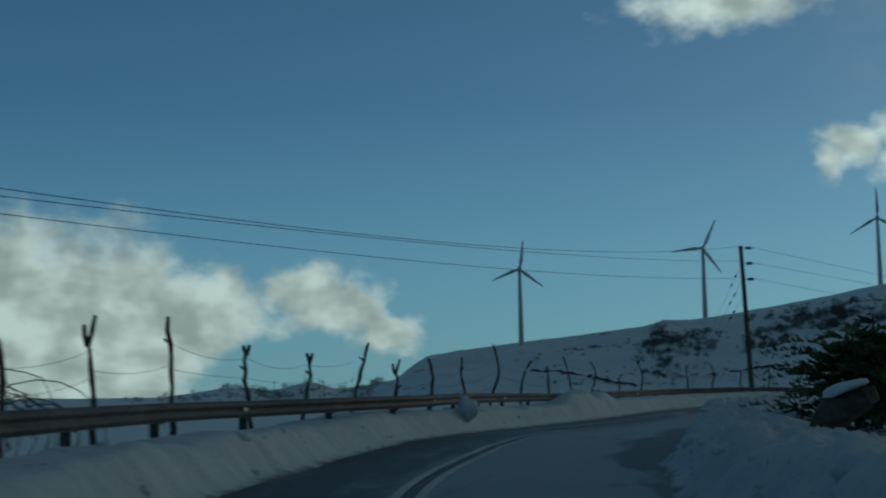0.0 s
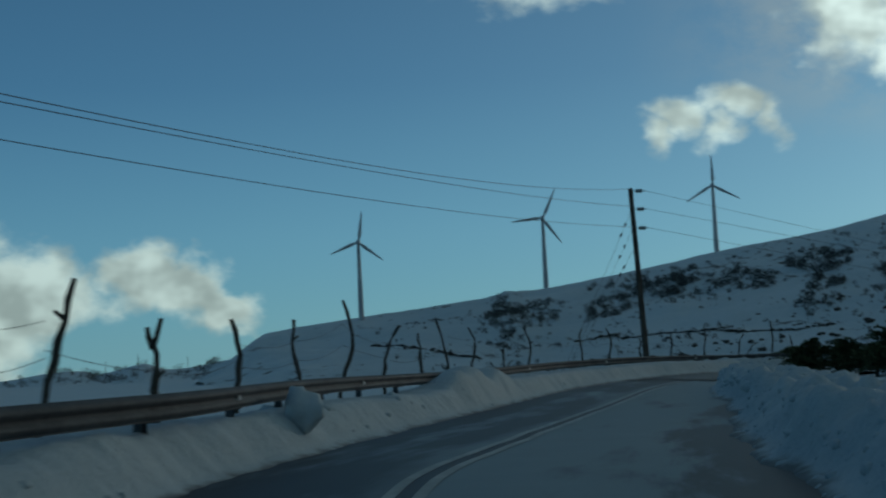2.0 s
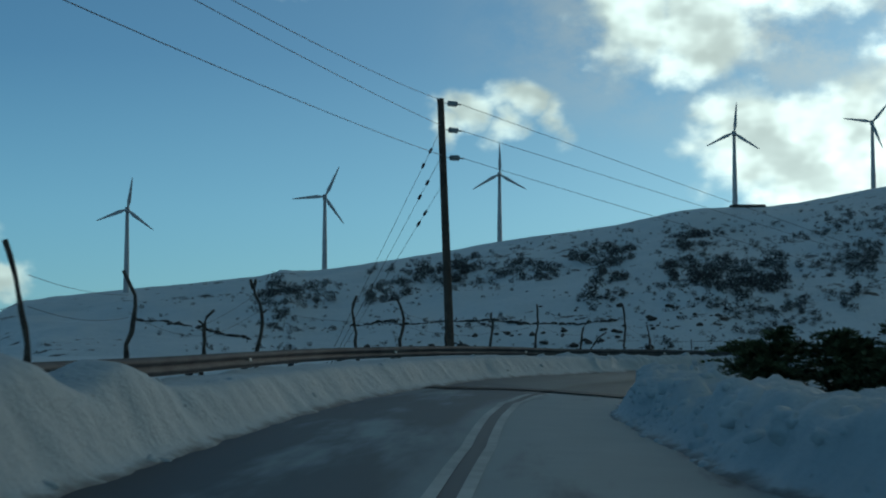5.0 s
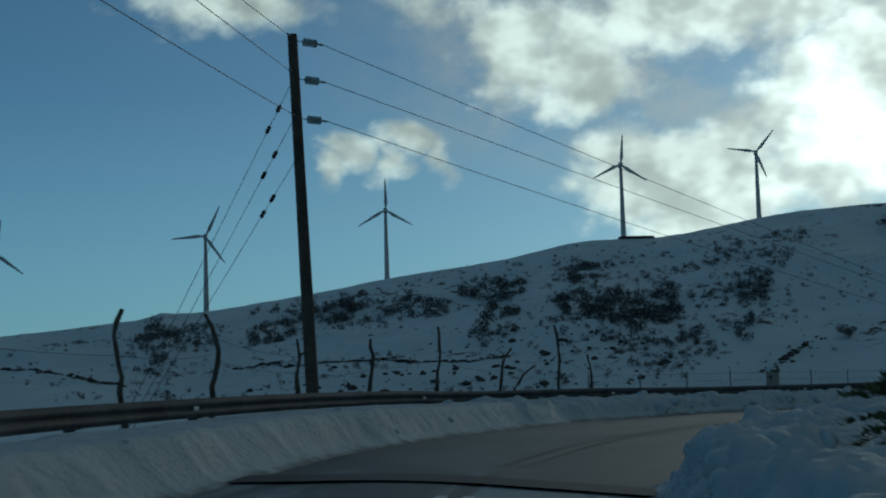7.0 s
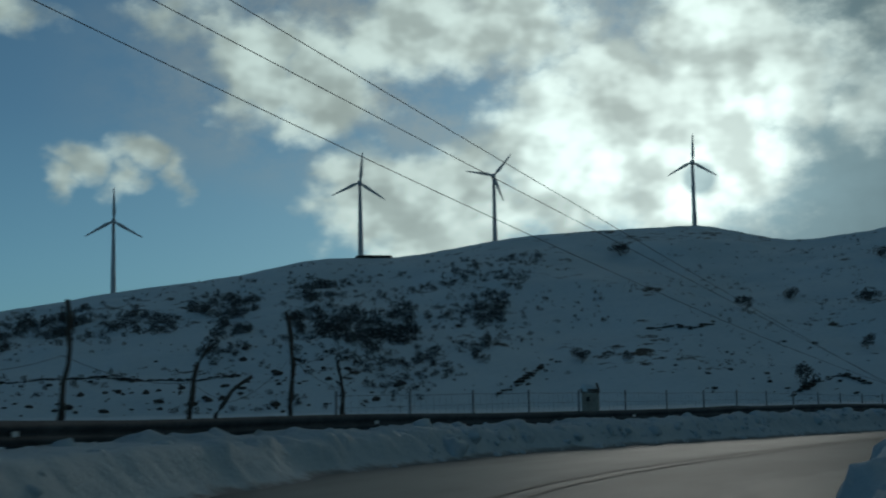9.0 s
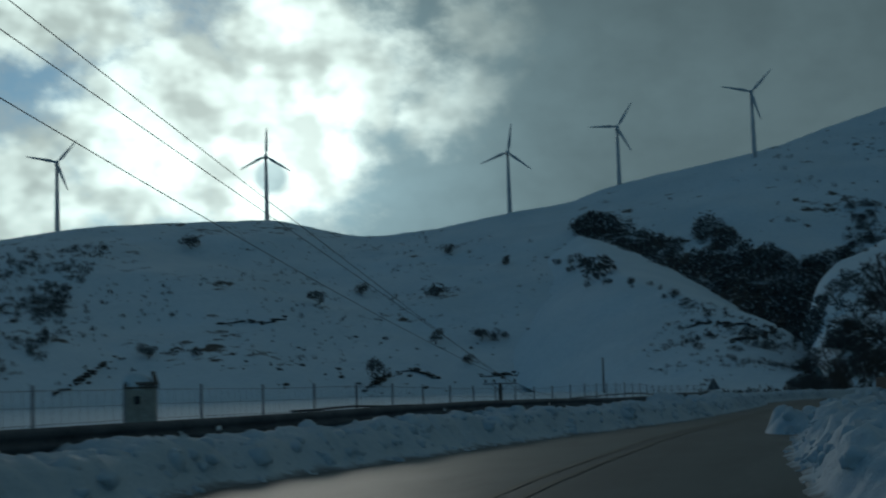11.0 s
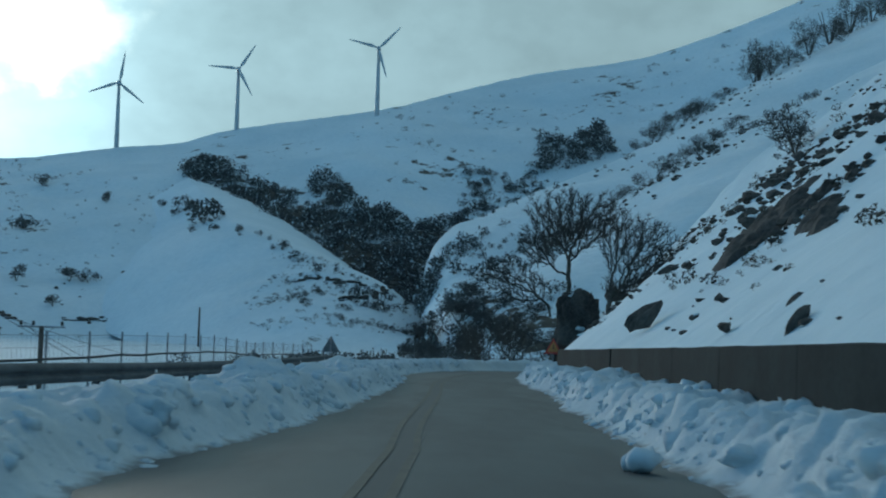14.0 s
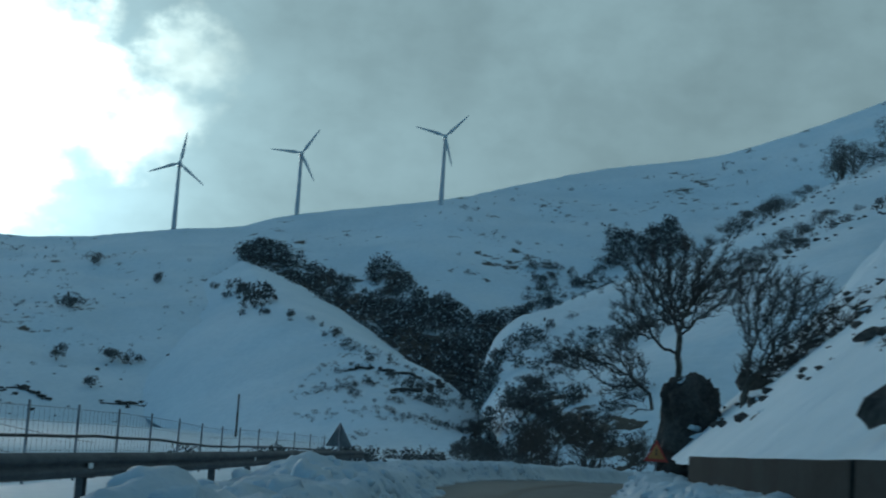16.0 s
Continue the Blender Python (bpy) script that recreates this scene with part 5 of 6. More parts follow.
scatter("lower_scrub", HILL_C2, [([(272, 190), (300, 184), (372, 170), (436, 150), (430, 138), (360, 155), (300, 168), (270, 175)], 140, 0.8, 3.4, SPARSE + SHRUBS, 14.0)], FAR_SCRUB, "bare bushes along a lower spur", "scrub", 12)
scatter("nose_brush", HILL_C1, [([(318, 212), (345, 219), (366, 201), (378, 194), (366, 188), (325, 190)], 100, 1.4, 3.6, SPARSE + SHRUBS, 10.0), ([(300, 214), (330, 222), (342, 216), (322, 206)], 50, 1.8, 4.0, SHRUBS, 0)], FAR_SCRUB, "dark brush round the foot of the spur", "scrub", 14, 0.15)
scatter("hollow_brush", HILL_C2, [([(232, 158), (262, 186), (271, 184), (258, 166), (240, 152)], 60, 1.0, 2.8, SPARSE + SHRUBS, 0)], FAR_SCRUB, "leafless brush in the hollow below the spur", "scrub", 15, 0.1)
scatter("far_scrub", HILL_F, [([(-240, 1180), (60, 980), (70, 1215), (-240, 1480)], 170, 3.0, 9.0, SPARSE, 40.0)], FAR_SCRUB, "dark scrub on the low hills far off", "scrub", 17, 0.1)
HOLLOW = [(231, 167), (221, 156), (217, 148), (233, 152), (242, 160), (249, 167), (257, 177), (249, 176)]
scatter("hollow_thicket", HILL_C2, [(HOLLOW, 100, 1.2, 3.2, SPARSE, 0)], GREY_TWIGS, "dark leafless thicket filling the hollow", "thicket", 16, 0.06)
bare_patch("hollow_floor", HILL_C2, [HOLLOW], GULLY_HEATH, "dark undergrowth on the floor of the hollow", "heath", 5.0, 4.0, 0.4, 59.0, 2, 0.45)
scatter("slope_tufts", HILL_D, [([(60, 94), (100, 108), (140, 122), (230, 96), (160, 80), (100, 80)], 520, 0.15, 0.85, SPARSE, 5.0)], SCRUB, "small tufts standing through the steep snow", "scrub", 13)


def place_on(hill, x, y):
    g = hill.g[:, :hill.top + 1]
    d = (g[:, :, 0] - x) ** 2 + (g[:, :, 1] - y) ** 2
    i, j = np.unravel_index(np.argmin(d), d.shape)
    return g[i, j]


def build_bush(x, y, z, w, h, seed, mat, label, n=420, leaf=0.16, name="bush", slim=0.3):
    rng = random.Random(seed)
    ob = empty(name, Matrix.Translation((x, y, z - 0.1)), label, "bush", "bushes on the slopes")
    v, f = [], []
    for k in range(4):
        a = rng.uniform(0, 6.28)
        tube_data([(0, 0, -0.2), (0.12 * w * math.cos(a), 0.12 * w * math.sin(a), h * 0.3), (0.3 * w * math.cos(a), 0.3 * w * math.sin(a), h * 0.7)], (0.018 * h, 0.012 * h, 0.005 * h), 5, v, f)
    mesh_object("stem", v, f, BARK, ob)
    lobes = [(rng.uniform(-0.32, 0.32) * w, rng.uniform(-0.32, 0.32) * w, rng.uniform(0.25, 0.72) * h, rng.uniform(0.45, 1.0)) for _ in range(9)]
    v, f = [], []
    leaf_cloud(rng, n, lambda r: dome(r, 0.27 * w, 0.28 * h, lobes), leaf, v, f, slim)
    mesh_object("crown", v, f, mat, ob, smooth=False)
    return ob


for k, (x, y, w, h) in enumerate(((311, 420, 6, 5), (320, 405, 3.5, 3.5), (387, 367, 5, 5.5), (395.5, 353.5, 6, 4.2), (399, 349, 4.8, 4.2), (371, 342, 4.2, 3.4), (371, 314, 5.5, 5), (338, 350, 7, 8), (462, 567, 9, 7), (399, 431, 7, 5),
                               (433, 439, 6, 5), (433, 402, 8, 4.5), (500, 447, 6, 5), (480, 404, 5, 4))):
    p = place_on(HILL_A, x, y)
    build_bush(*p, w * 1.25, h * 1.15, 300 + k, FAR_SCRUB, "dark round bush standing alone on the snowy slope", 520, 0.45 * w / 5, slim=0.45)
p = place_on(HILL_B, 429, 330)
build_bush(*p, 13, 9, 330, FAR_SCRUB, "broad dark bush on the edge of the spur", 290, 1.3, slim=0.5)
def build_conifer(x, y, z, w, h, seed):
    """A low bushy conifer: boughs that arch outwards, each feathered with needle sprays."""
    rng = random.Random(seed)
    ob = empty("conifer_bush", Matrix.Translation((x, y, z - 0.1)), "dark green conifer bush growing out of the snow bank", "bush", "conifer bushes")
    tube("trunk", [(0, 0, -0.3), (0.05, 0, h * 0.4), (0, 0.04, h * 0.85)], (0.07, 0.05, 0.015), 6, BARK, ob)
    v, f = [], []
    tips = [(0.0, 0.0)] + [(rng.uniform(-0.3, 0.3) * w, rng.uniform(-0.3, 0.3) * w) for _ in range(7)]
    for b in range(135):
        cx, cy = rng.choice(tips)
        t = rng.random()
        a = rng.uniform(0, 6.28)
        reach = (0.55 * w * (1 - t * t) ** 0.6 + 0.12 * w) * rng.uniform(0.5, 1.05) * (0.8 if cx else 1.0)
        p = Vector((cx * 0.6, cy * 0.6, h * (0.06 + 0.80 * t) * (0.80 if cx else 1.0)))
        d = Vector((math.cos(a), math.sin(a), rng.uniform(0.15, 0.7)))
        steps = 7
        for k in range(steps):
            q = p + d * reach / steps
            q.z -= 0.02 * k * reach
            side = d.cross(Vector((0, 0, 1))).normalized()
            for _ in range(9):
                o = p.lerp(q, rng.random())
                n = (d * 0.7 + side * rng.choice((-1, 1)) * rng.uniform(0.4, 1.0) + Vector((0, 0, rng.uniform(-0.25, 0.45)))).normalized()
                s = rng.uniform(0.12, 0.27) * (1.15 - 0.08 * k)
                e = n.cross(Vector((rng.gauss(0, 0.4), rng.gauss(0, 0.4), 1))).normalized() * s * 0.16
                c = len(v)
                v += [o, o + n * s * 0.45 + e, o + n * s, o + n * s * 0.45 - e]
                f.append((c, c + 1, c + 2, c + 3))
            p = q
    mesh_object("crown", v, f, NEEDLES, ob, smooth=False)


for k, (x, y, w, h) in enumerate(((8.2, 23.6, 3.2, 2.2), (9.6, 26.4, 3.0, 2.6), (24.3, 69.2, 2.4, 1.55), (25.3, 68.2, 2.6, 1.6), (25.7, 66.6, 2.2, 1.2), (26.8, 67.2, 2.6, 2.0), (26.6, 65.4, 2.0, 1.5), (28.2, 64.8, 3.0, 2.25), (29.6, 62.0, 3.2, 2.5), (26.2, 63.4, 2.4, 1.5), (24.6, 63.6, 1.6, 1.0))):
    _, dr = RIGHT.nearest(x, y)
    build_conifer(x, y, right_ground(x, y, -dr) + 0.12, w, h, 350 + k)


SIDE = Vector((-0.35, 0.94, 0.0))      # leftwards as seen from the road
AHEAD = Vector((0.94, 0.35, 0.0))


def fork_out(rng, start, lobes, count, step=0.21, kill=0.34):
    """Limbs that fork their way into the lobes of a crown, each reaching for the free room round it; places, parents and radii."""
    aim = []
    while len(aim) < count:
        a, b, c, ra, rc = rng.choice(lobes)
        q = Vector((rng.uniform(-1, 1), rng.uniform(-1, 1), rng.uniform(-1, 1)))
        if q.length < 1:
            q = q * (0.55 + 0.45 * rng.random())
            aim.append(SIDE * (a + q.x * ra) + AHEAD * (b + q.y * ra * 0.8) + Vector((0, 0, c + q.z * rc)))
    aim = np.array([tuple(q) for q in aim])
    nodes, parent = [np.array(p, float) for p in start], [max(0, i - 1) for i in range(len(start))]
    near = np.full(len(aim), 1e9)
    who = np.zeros(len(aim), int)
    for i, p in enumerate(nodes):
        d = np.linalg.norm(aim - p, axis=1)
        who[d < near], near = i, np.minimum(near, d)
    for _ in range(90):
        live = near < 90
        if live.sum() < 4:
            break
        pull = {}
        for k in np.flatnonzero(live):
            w = aim[k] - nodes[who[k]]
            pull[who[k]] = pull.get(who[k], 0) + w / (np.linalg.norm(w) + 1e-6)
        for i, w in pull.items():
            w = w / (np.linalg.norm(w) + 1e-6) + np.array([rng.gauss(0, 0.30), rng.gauss(0, 0.30), rng.gauss(0.06, 0.26)])
            nodes.append(nodes[i] + w / np.linalg.norm(w) * step)
            parent.append(i)
            d = np.linalg.norm(aim - nodes[-1], axis=1)
            hit = (d < near) & (near < 90)
            who[hit] = len(nodes) - 1
            near = np.where(near < 90, np.minimum(near, d), near)
        near[near < kill] = 99
    weight = np.zeros(len(nodes))
    kids = [[] for _ in nodes]
    for i in range(len(nodes) - 1, 0, -1):
        weight[i] = max(weight[i], 1.0)
        weight[parent[i]] += weight[i]
        kids[parent[i]].append(i)
    return nodes, kids, 0.0165 * np.maximum(weight, 1.0) ** 0.385


def build_crowned_tree(x, y, z, start, lobes, count, seed, label, twig=0.34):
    """A bare tree: a fan of crooked limbs that fork into a rounded crown of fine twigs."""
    rng = random.Random(seed)
    ob = empty("bare_tree", Matrix.Translation((x, y, z)), label, "tree", "bare trees")
    nodes, kids, rad = fork_out(rng, [SIDE * a + AHEAD * b + Vector((0, 0, c)) for a, b, c in start], lobes, count)
    tv, tf, cv, cf = [], [], [], []
    stack = [(0, [0])]
    while stack:
        i, way = stack.pop()
        while kids[i]:
            order = sorted(kids[i], key=lambda k: -rad[k])
            stack += [(k, [i, k]) for k in order[1:]]
            i = order[0]
            way.append(i)
        r = [float(rad[k]) for k in way]
        r[0] = min(r[0], r[1] * 1.15)
        if len(way) > 1:
            tube_data([nodes[k] for k in way], r, 8 if r[0] > 0.10 else (5 if r[0] > 0.035 else 3), *((tv, tf) if 0 in way[:1] else (cv, cf)), cap=False)
    for i in range(1, len(nodes)):
        if rad[i] < 0.042:
            out = Vector(nodes[i] - nodes[0]).normalized()
            for _ in range(4):
                d = (out + Vector((rng.gauss(0, 0.7), rng.gauss(0, 0.7), rng.gauss(0.15, 0.6)))).normalized() * twig * rng.uniform(0.5, 1.4)
                p = Vector(nodes[i])
                q = p + d * 0.55 + Vector((rng.gauss(0, 0.03), rng.gauss(0, 0.03), rng.gauss(0.02, 0.03)))
                tube_data([p, q, p + d], (0.0135, 0.011, 0.007), 3, cv, cf, cap=False)
    mesh_object("trunk", tv, tf, BARK, ob)
    mesh_object("crown", cv, cf, TWIGS, ob, "fine bare twigs")
    return ob


# along SIDE, along AHEAD, up, half width, half height, from the foot of the tree
build_crowned_tree(138.6, 124.0, 3.5, [(0, 0, -0.6), (0, 0, 0.0), (0.05, 0, 0.5), (0.02, 0, 0.9)], [(0.3, 0, 4.6, 3.0, 2.5), (0.3, 0, 4.6, 3.0, 2.5), (0.3, 0, 4.6, 3.0, 2.5), (-1.6, 0.3, 5.0, 2.0, 1.8), (2.0, -0.2, 3.0, 1.6, 1.4)], 2700, 61, "large leafless tree on a dark earth bank by the road")
foot = float(place_on(HILL_D, 130.5, 119.4)[2])
build_crowned_tree(130.5, 119.4, 3.1, [(0, 0, foot - 3.6), (0, 0, min(-0.2, foot - 2.9)), (-0.1, 0, 0.1), (-0.25, 0, 0.45), (-0.5, 0, 0.7)], [(-1.8, 0, 2.9, 2.7, 2.1), (-1.8, 0, 2.9, 2.7, 2.1), (-4.2, -0.4, 2.3, 1.8, 1.2), (-0.7, -0.2, 4.0, 1.7, 1.3), (-1.5, 0, 0.9, 2.3, 0.8), (-1.5, 0, 0.9, 2.3, 0.8)], 2700, 62, "spreading leafless tree above the retaining wall")
build_crowned_tree(138.0, 125.0, 2.9, [(0, 0, -0.5), (0.15, 0, 0.2), (0.5, 0, 0.5)], [(1.9, 0, 1.6, 2.3, 1.2), (3.6, 0.1, 1.9, 1.2, 0.8), (1.2, 0, 0.2, 1.4, 1.0)], 650, 63, "leafless tree leaning out over the road")
rng = random.Random(88)
for k, (x, y, h) in enumerate(((158, 137, 3.6), (163, 140, 4.4), (166, 137, 4.8), (171, 142, 4.2), (175, 139, 5.2), (161, 132, 3.8), (180, 146, 5.0), (186, 144, 5.6), (171, 135, 4.6), (192, 150, 5.4), (202, 152, 6.0), (153, 133, 3.2))):
    lean = rng.uniform(-0.4, 0.4)
    build_crowned_tree(x, y, -2.2, [(0, 0, -0.6), (0.02, 0, 0.5), (lean * 0.3, 0, 0.24 * h), (lean * 0.6, 0, 0.36 * h)], [(lean, 0, 0.66 * h, 0.30 * h, 0.32 * h), (lean * 1.6, 0.2, 0.5 * h, 0.34 * h, 0.2 * h)], 210, 70 + k, "small leafless tree in the thicket by the road end", 0.42)


def crest_brush(hill, spots, seed, label):
    """Leafless grey trees and brush on a crest: plan place, width, height."""
    for k, (x, y, w, h) in enumerate(spots):
        p = place_on(hill, x, y)
        build_bush(p[0], p[1], p[2] - 0.06 * h, w, h, seed + k, GREY_TWIGS, label, 2000, 0.05 * (w + h), slim=0.045)


crest_brush(HILL_C1, [(582, 185, 13, 12), (586, 183, 14, 21), (593, 179, 13, 14), (603, 174, 12, 11), (615, 167, 15, 18), (626, 161, 16, 20), (637, 155, 16, 19), (648, 147, 15, 18), (656, 142, 14, 18)], 380, "bare grey tree standing on the crest of the spur")
crest_brush(HILL_C1, [(500, 210, 8, 4.5), (509, 207, 10, 6.0), (516, 205, 10, 6.8), (523, 203, 11, 7.6), (531, 201, 12, 8.0), (539, 199, 12, 8.4), (546, 197, 10, 7.0), (560, 193, 8, 4.5), (566, 191, 7, 4.0)], 420, "strip of bare brush along the edge of the spur")
crest_brush(HILL_C2, [(346, 173, 5, 3.2), (354, 172, 5, 3.6), (362, 170, 6, 3.6), (369, 168.5, 6, 4.2), (376, 167, 6, 4.6), (383, 165, 6.5, 4.6), (390, 163, 6, 4.4), (398, 160.5, 6, 4.2), (404, 158, 5, 3.2), (340, 175, 5, 3)], 440, "strip of bare brush along the lower spur")
p = place_on(HILL_D, 143.3, 111.0)
build_bush(p[0], p[1], p[2], 4.2, 3.4, 398, GREY_TWIGS, "twiggy bare bush among rocks on the steep slope", 1100, 0.6, slim=0.05)


rng = random.Random(19)
for k in range(16):
    w = rng.random()
    x, y = 212 + 46 * w + rng.gauss(0, 3), 158 + 26 * w + rng.gauss(0, 4)
    p = place_on(HILL_C2, x, y)
    build_bush(x, y, max(-2.6, float(p[2]) if abs(p[0] - x) + abs(p[1] - y) < 4 else -2.6), rng.uniform(3.5, 6.0), rng.uniform(2.6, 4.6), 460 + k, GREY_TWIGS, "leafless grey bush in the hollow by the road end", 1400, 0.7, slim=0.04)


def build_thicket():
    """Leafless undergrowth filling the valley floor where the road turns away."""
    rng = random.Random(31)
    vs, fs, base = [], [], 0
    for k in range(330):
        if k < 110:
            w, q = rng.random(), rng.random()
            x, y = 162 + 78 * w, (142 + 34 * w) * (1 - q) + (134 + 24 * w) * q
            s = rng.uniform(0.8, 2.2)
        elif k < 170:
            x, y = 194 + rng.gauss(0, 12), 166 + rng.gauss(0, 5)
            s = rng.uniform(1.0, 2.4)
        else:
            w = rng.random()
            x, y = 318 + 95 * w + rng.gauss(0, 5), 211 + 30 * w + rng.gauss(0, 4 + 8 * w)
            s = rng.uniform(2.5, 6.0)
        if abs(CENTRE.nearest(x, y)[1]) < 6.0 and CENTRE.nearest(x, y)[0] < CENTRE.length - 2:
            continue
        tv, tf = rng.choice(SPARSE if k < 170 else SHRUBS)
        a = rng.uniform(0, 6.28)
        q = np.column_stack([tv[:, 0] * math.cos(a) - tv[:, 1] * math.sin(a), tv[:, 0] * math.sin(a) + tv[:, 1] * math.cos(a), tv[:, 2] * rng.uniform(0.8, 1.3)]) * s + (x, y, -2.5)
        vs.append(q)
        fs += [tuple(base + i for i in fc) for fc in tf]
        base += len(tv)
    tagged(mesh_object("valley_thicket", np.concatenate(vs).tolist(), fs, FAR_SCRUB, smooth=False), "brown leafless thicket on the valley floor", "thicket", kind="stuff")


build_thicket()


# ---------------------------------------------------------------- rocks, retaining wall, earth bank
def rock_mesh(rng, r, flat=0.75, sub=2):
    bm = bmesh.new()
    bmesh.ops.create_icosphere(bm, subdivisions=sub, radius=1.0)
    k = rng.uniform(0, 99)
    cuts = [Vector((rng.gauss(0, 1), rng.gauss(0, 1), rng.gauss(0, 1))).normalized() for _ in range(7)]
    for q in bm.verts:
        d = q.co.normalized()
        w = 1.0
        for c in cuts:
            w = min(w, 0.55 / max(0.35, d.dot(c)) if d.dot(c) > 0.35 else w)
        w *= 1 + 0.16 * fract(d.x * 1.7 + k, d.y * 1.7, d.z * 1.7, 3)
        q.co = Vector((d.x * r * w, d.y * r * w, d.z * r * w * flat))
    return bm


def build_rock(x, y, z, size, seed, label, tilt=0.0, cap=True, along=None):
    rng = random.Random(seed)
    m = Matrix.Translation((x, y, z)) @ Matrix.Rotation(rng.uniform(0, 6.28), 4, "Z") @ Matrix.Rotation(tilt, 4, "X")
    if along:
        m = Matrix.Translation((x, y, z)) @ Vector(along).to_track_quat("X", "Z").to_matrix().to_4x4() @ Matrix.Diagonal((1.7, 0.75, 0.8, 1))
    ob = empty("rock", m, label, "rock", "rocks above the wall")
    part("stone", rock_mesh(rng, size, 0.72, 2), ROCK, ob)
    if cap:
        bm = rock_mesh(rng, size * 0.68, 0.34, 3)
        bmesh.ops.translate(bm, verts=bm.verts, vec=m.to_3x3().inverted() @ Vector((0.0, -0.1 * size, size * 0.46)))
        part("snow_cap", bm, CLEAN_SNOW, ob, "cap of snow", True)


for k, (x, y, dz, s, cap) in enumerate(((62.6, 96.9, 0.25, 0.42, 1), (97.4, 108.0, 0.1, 0.18, 1),
                                    (119, 116.4, 0.1, 0.4, 1), (113, 111.5, 0.10, 0.3, 1), (126, 118.0, 0.2, 0.5, 1), (122, 112.0, 0.1, 0.35, 1), (133, 119.5, 0.3, 0.8, 1), (135, 117.5, 0.2, 0.6, 1), (130, 115.0, 0.2, 0.5, 1), (112.6, 108.8, 0.2, 0.6, 1))):
    p = place_on(HILL_D, x, y)
    build_rock(x, y, p[2] + dz, s, 500 + k, "angular brown rock capped with snow above the wall" if cap else "dark bare boulder leaning out of the snow slope", 0.3, bool(cap))
build_rock(103.85, 110.95, 1.98, 0.66, 561, "long brown boulder leaning out of the snow slope", 0, False, (0.4, -0.9, 0.75))
for x, y, dz, r, way in ((82.1, 103.2, 0.05, 0.26, (0.3, -0.5, 0.8)), (85.3, 103.6, 0.05, 0.25, (0.5, -0.6, 0.6)), (87.3, 105.3, 0.0, 0.24, (0.9, 0.35, -0.3))):
    build_rock(x, y, float(place_on(HILL_D, x, y)[2]) + dz, r, 570 + int(x), "dark angular rock half buried in the snow slope", 0, False, way)
build_rock(117.4, 113.1, float(place_on(HILL_D, 117.4, 113.1)[2]) + 0.05, 0.42, 562, "long flat rock lying on the snow slope", 0, False, (0.5, -0.9, 0.35))
build_rock(6.4, 19.0, 1.0, 0.55, 560, "snow-covered boulder under the conifer bushes", 0.2)


def rock_field(name, hill, jobs, seed, label):
    rng = random.Random(seed)
    v, f = [], []
    for poly, count, lo, hi in jobs:
        made, tries = 0, 0
        xs = np.array(poly)
        g = hill.g[:, :hill.top + 1]
        cells = np.argwhere((g[:, :, 0] > xs[:, 0].min() - 1) & (g[:, :, 0] < xs[:, 0].max() + 1) & (g[:, :, 1] > xs[:, 1].min() - 1) & (g[:, :, 1] < xs[:, 1].max() + 1))
        while made < count and tries < count * 40 and len(cells):
            tries += 1
            i, j = cells[rng.randrange(len(cells))]
            p = hill.at(min(0.9999, (i + rng.random()) / (hill.nu - 1)), min(0.9999, (j + rng.random()) / hill.top))
            if not inside(poly, p[0], p[1]):
                continue
            r = lo + (hi - lo) * rng.random() ** 2
            bm = rock_mesh(rng, r, 0.6, 1)
            base = len(v)
            a = rng.uniform(0, 6.28)
            v += [(p[0] + q.co.x * math.cos(a) - q.co.y * math.sin(a), p[1] + q.co.x * math.sin(a) + q.co.y * math.cos(a), p[2] + q.co.z + r * 0.1) for q in bm.verts]
            f += [tuple(base + q.index for q in fc.verts) for fc in bm.faces]
            bm.free()
            made += 1
    tagged(mesh_object(name, v, f, ROCK, smooth=False), label, "rocks", kind="stuff")


GASH = [(109, 109.3), (114, 109.9), (110, 106.9), (109, 105.2), (110, 103.2), (107.5, 103.0), (105.8, 105.0), (105.2, 107.0), (105.5, 108.4)]
UPROCK = [(114, 110.6), (122, 111.4), (142, 113), (134, 107), (124, 104), (115, 103.5), (114, 107)]
bare_patch("earth_gash", HILL_D, [[(106.6, 109.1), (110.5, 109.4), (113.9, 108.4), (111.6, 106.7), (109.1, 106.0), (107.8, 105.8), (106.8, 106.3), (107.5, 107.6), (106.7, 108.7)], [(103.9, 105.9), (106.2, 105.5), (104.8, 104.9), (101.3, 104.8)]],
           EARTH, "dark gash of bare earth torn open in the snow slope", "earth", 0.5, 1.6, 0.35, 57.0, 3, -0.4)
rock_field("rock_outcrop", HILL_D, [(GASH, 60, 0.15, 0.5), (UPROCK, 230, 0.15, 0.60), ([(118, 117), (140, 123), (160, 119), (150, 112), (125, 110)], 80, 0.1, 0.45), ([(62, 96), (100, 110), (104, 108), (80, 96)], 26, 0.08, 0.3), ([(100, 106), (112, 113), (136, 121), (150, 112), (128, 100), (104, 96)], 170, 0.08, 0.38), ([(128, 100), (150, 112), (180, 108), (170, 96), (140, 88)], 110, 0.12, 0.5)], 21, "dark broken rocks showing through the snow slope")
rock_field("knoll_rocks", HILL_C2, [([(300, 178), (430, 148), (420, 130), (310, 160)], 90, 0.4, 1.3)], 22, "scattered stones on the snowy spur")
rock_field("spur_rocks", HILL_C1, [([(440, 222), (600, 176), (580, 150), (430, 195)], 70, 0.4, 1.3)], 24, "scattered stones along the spur")
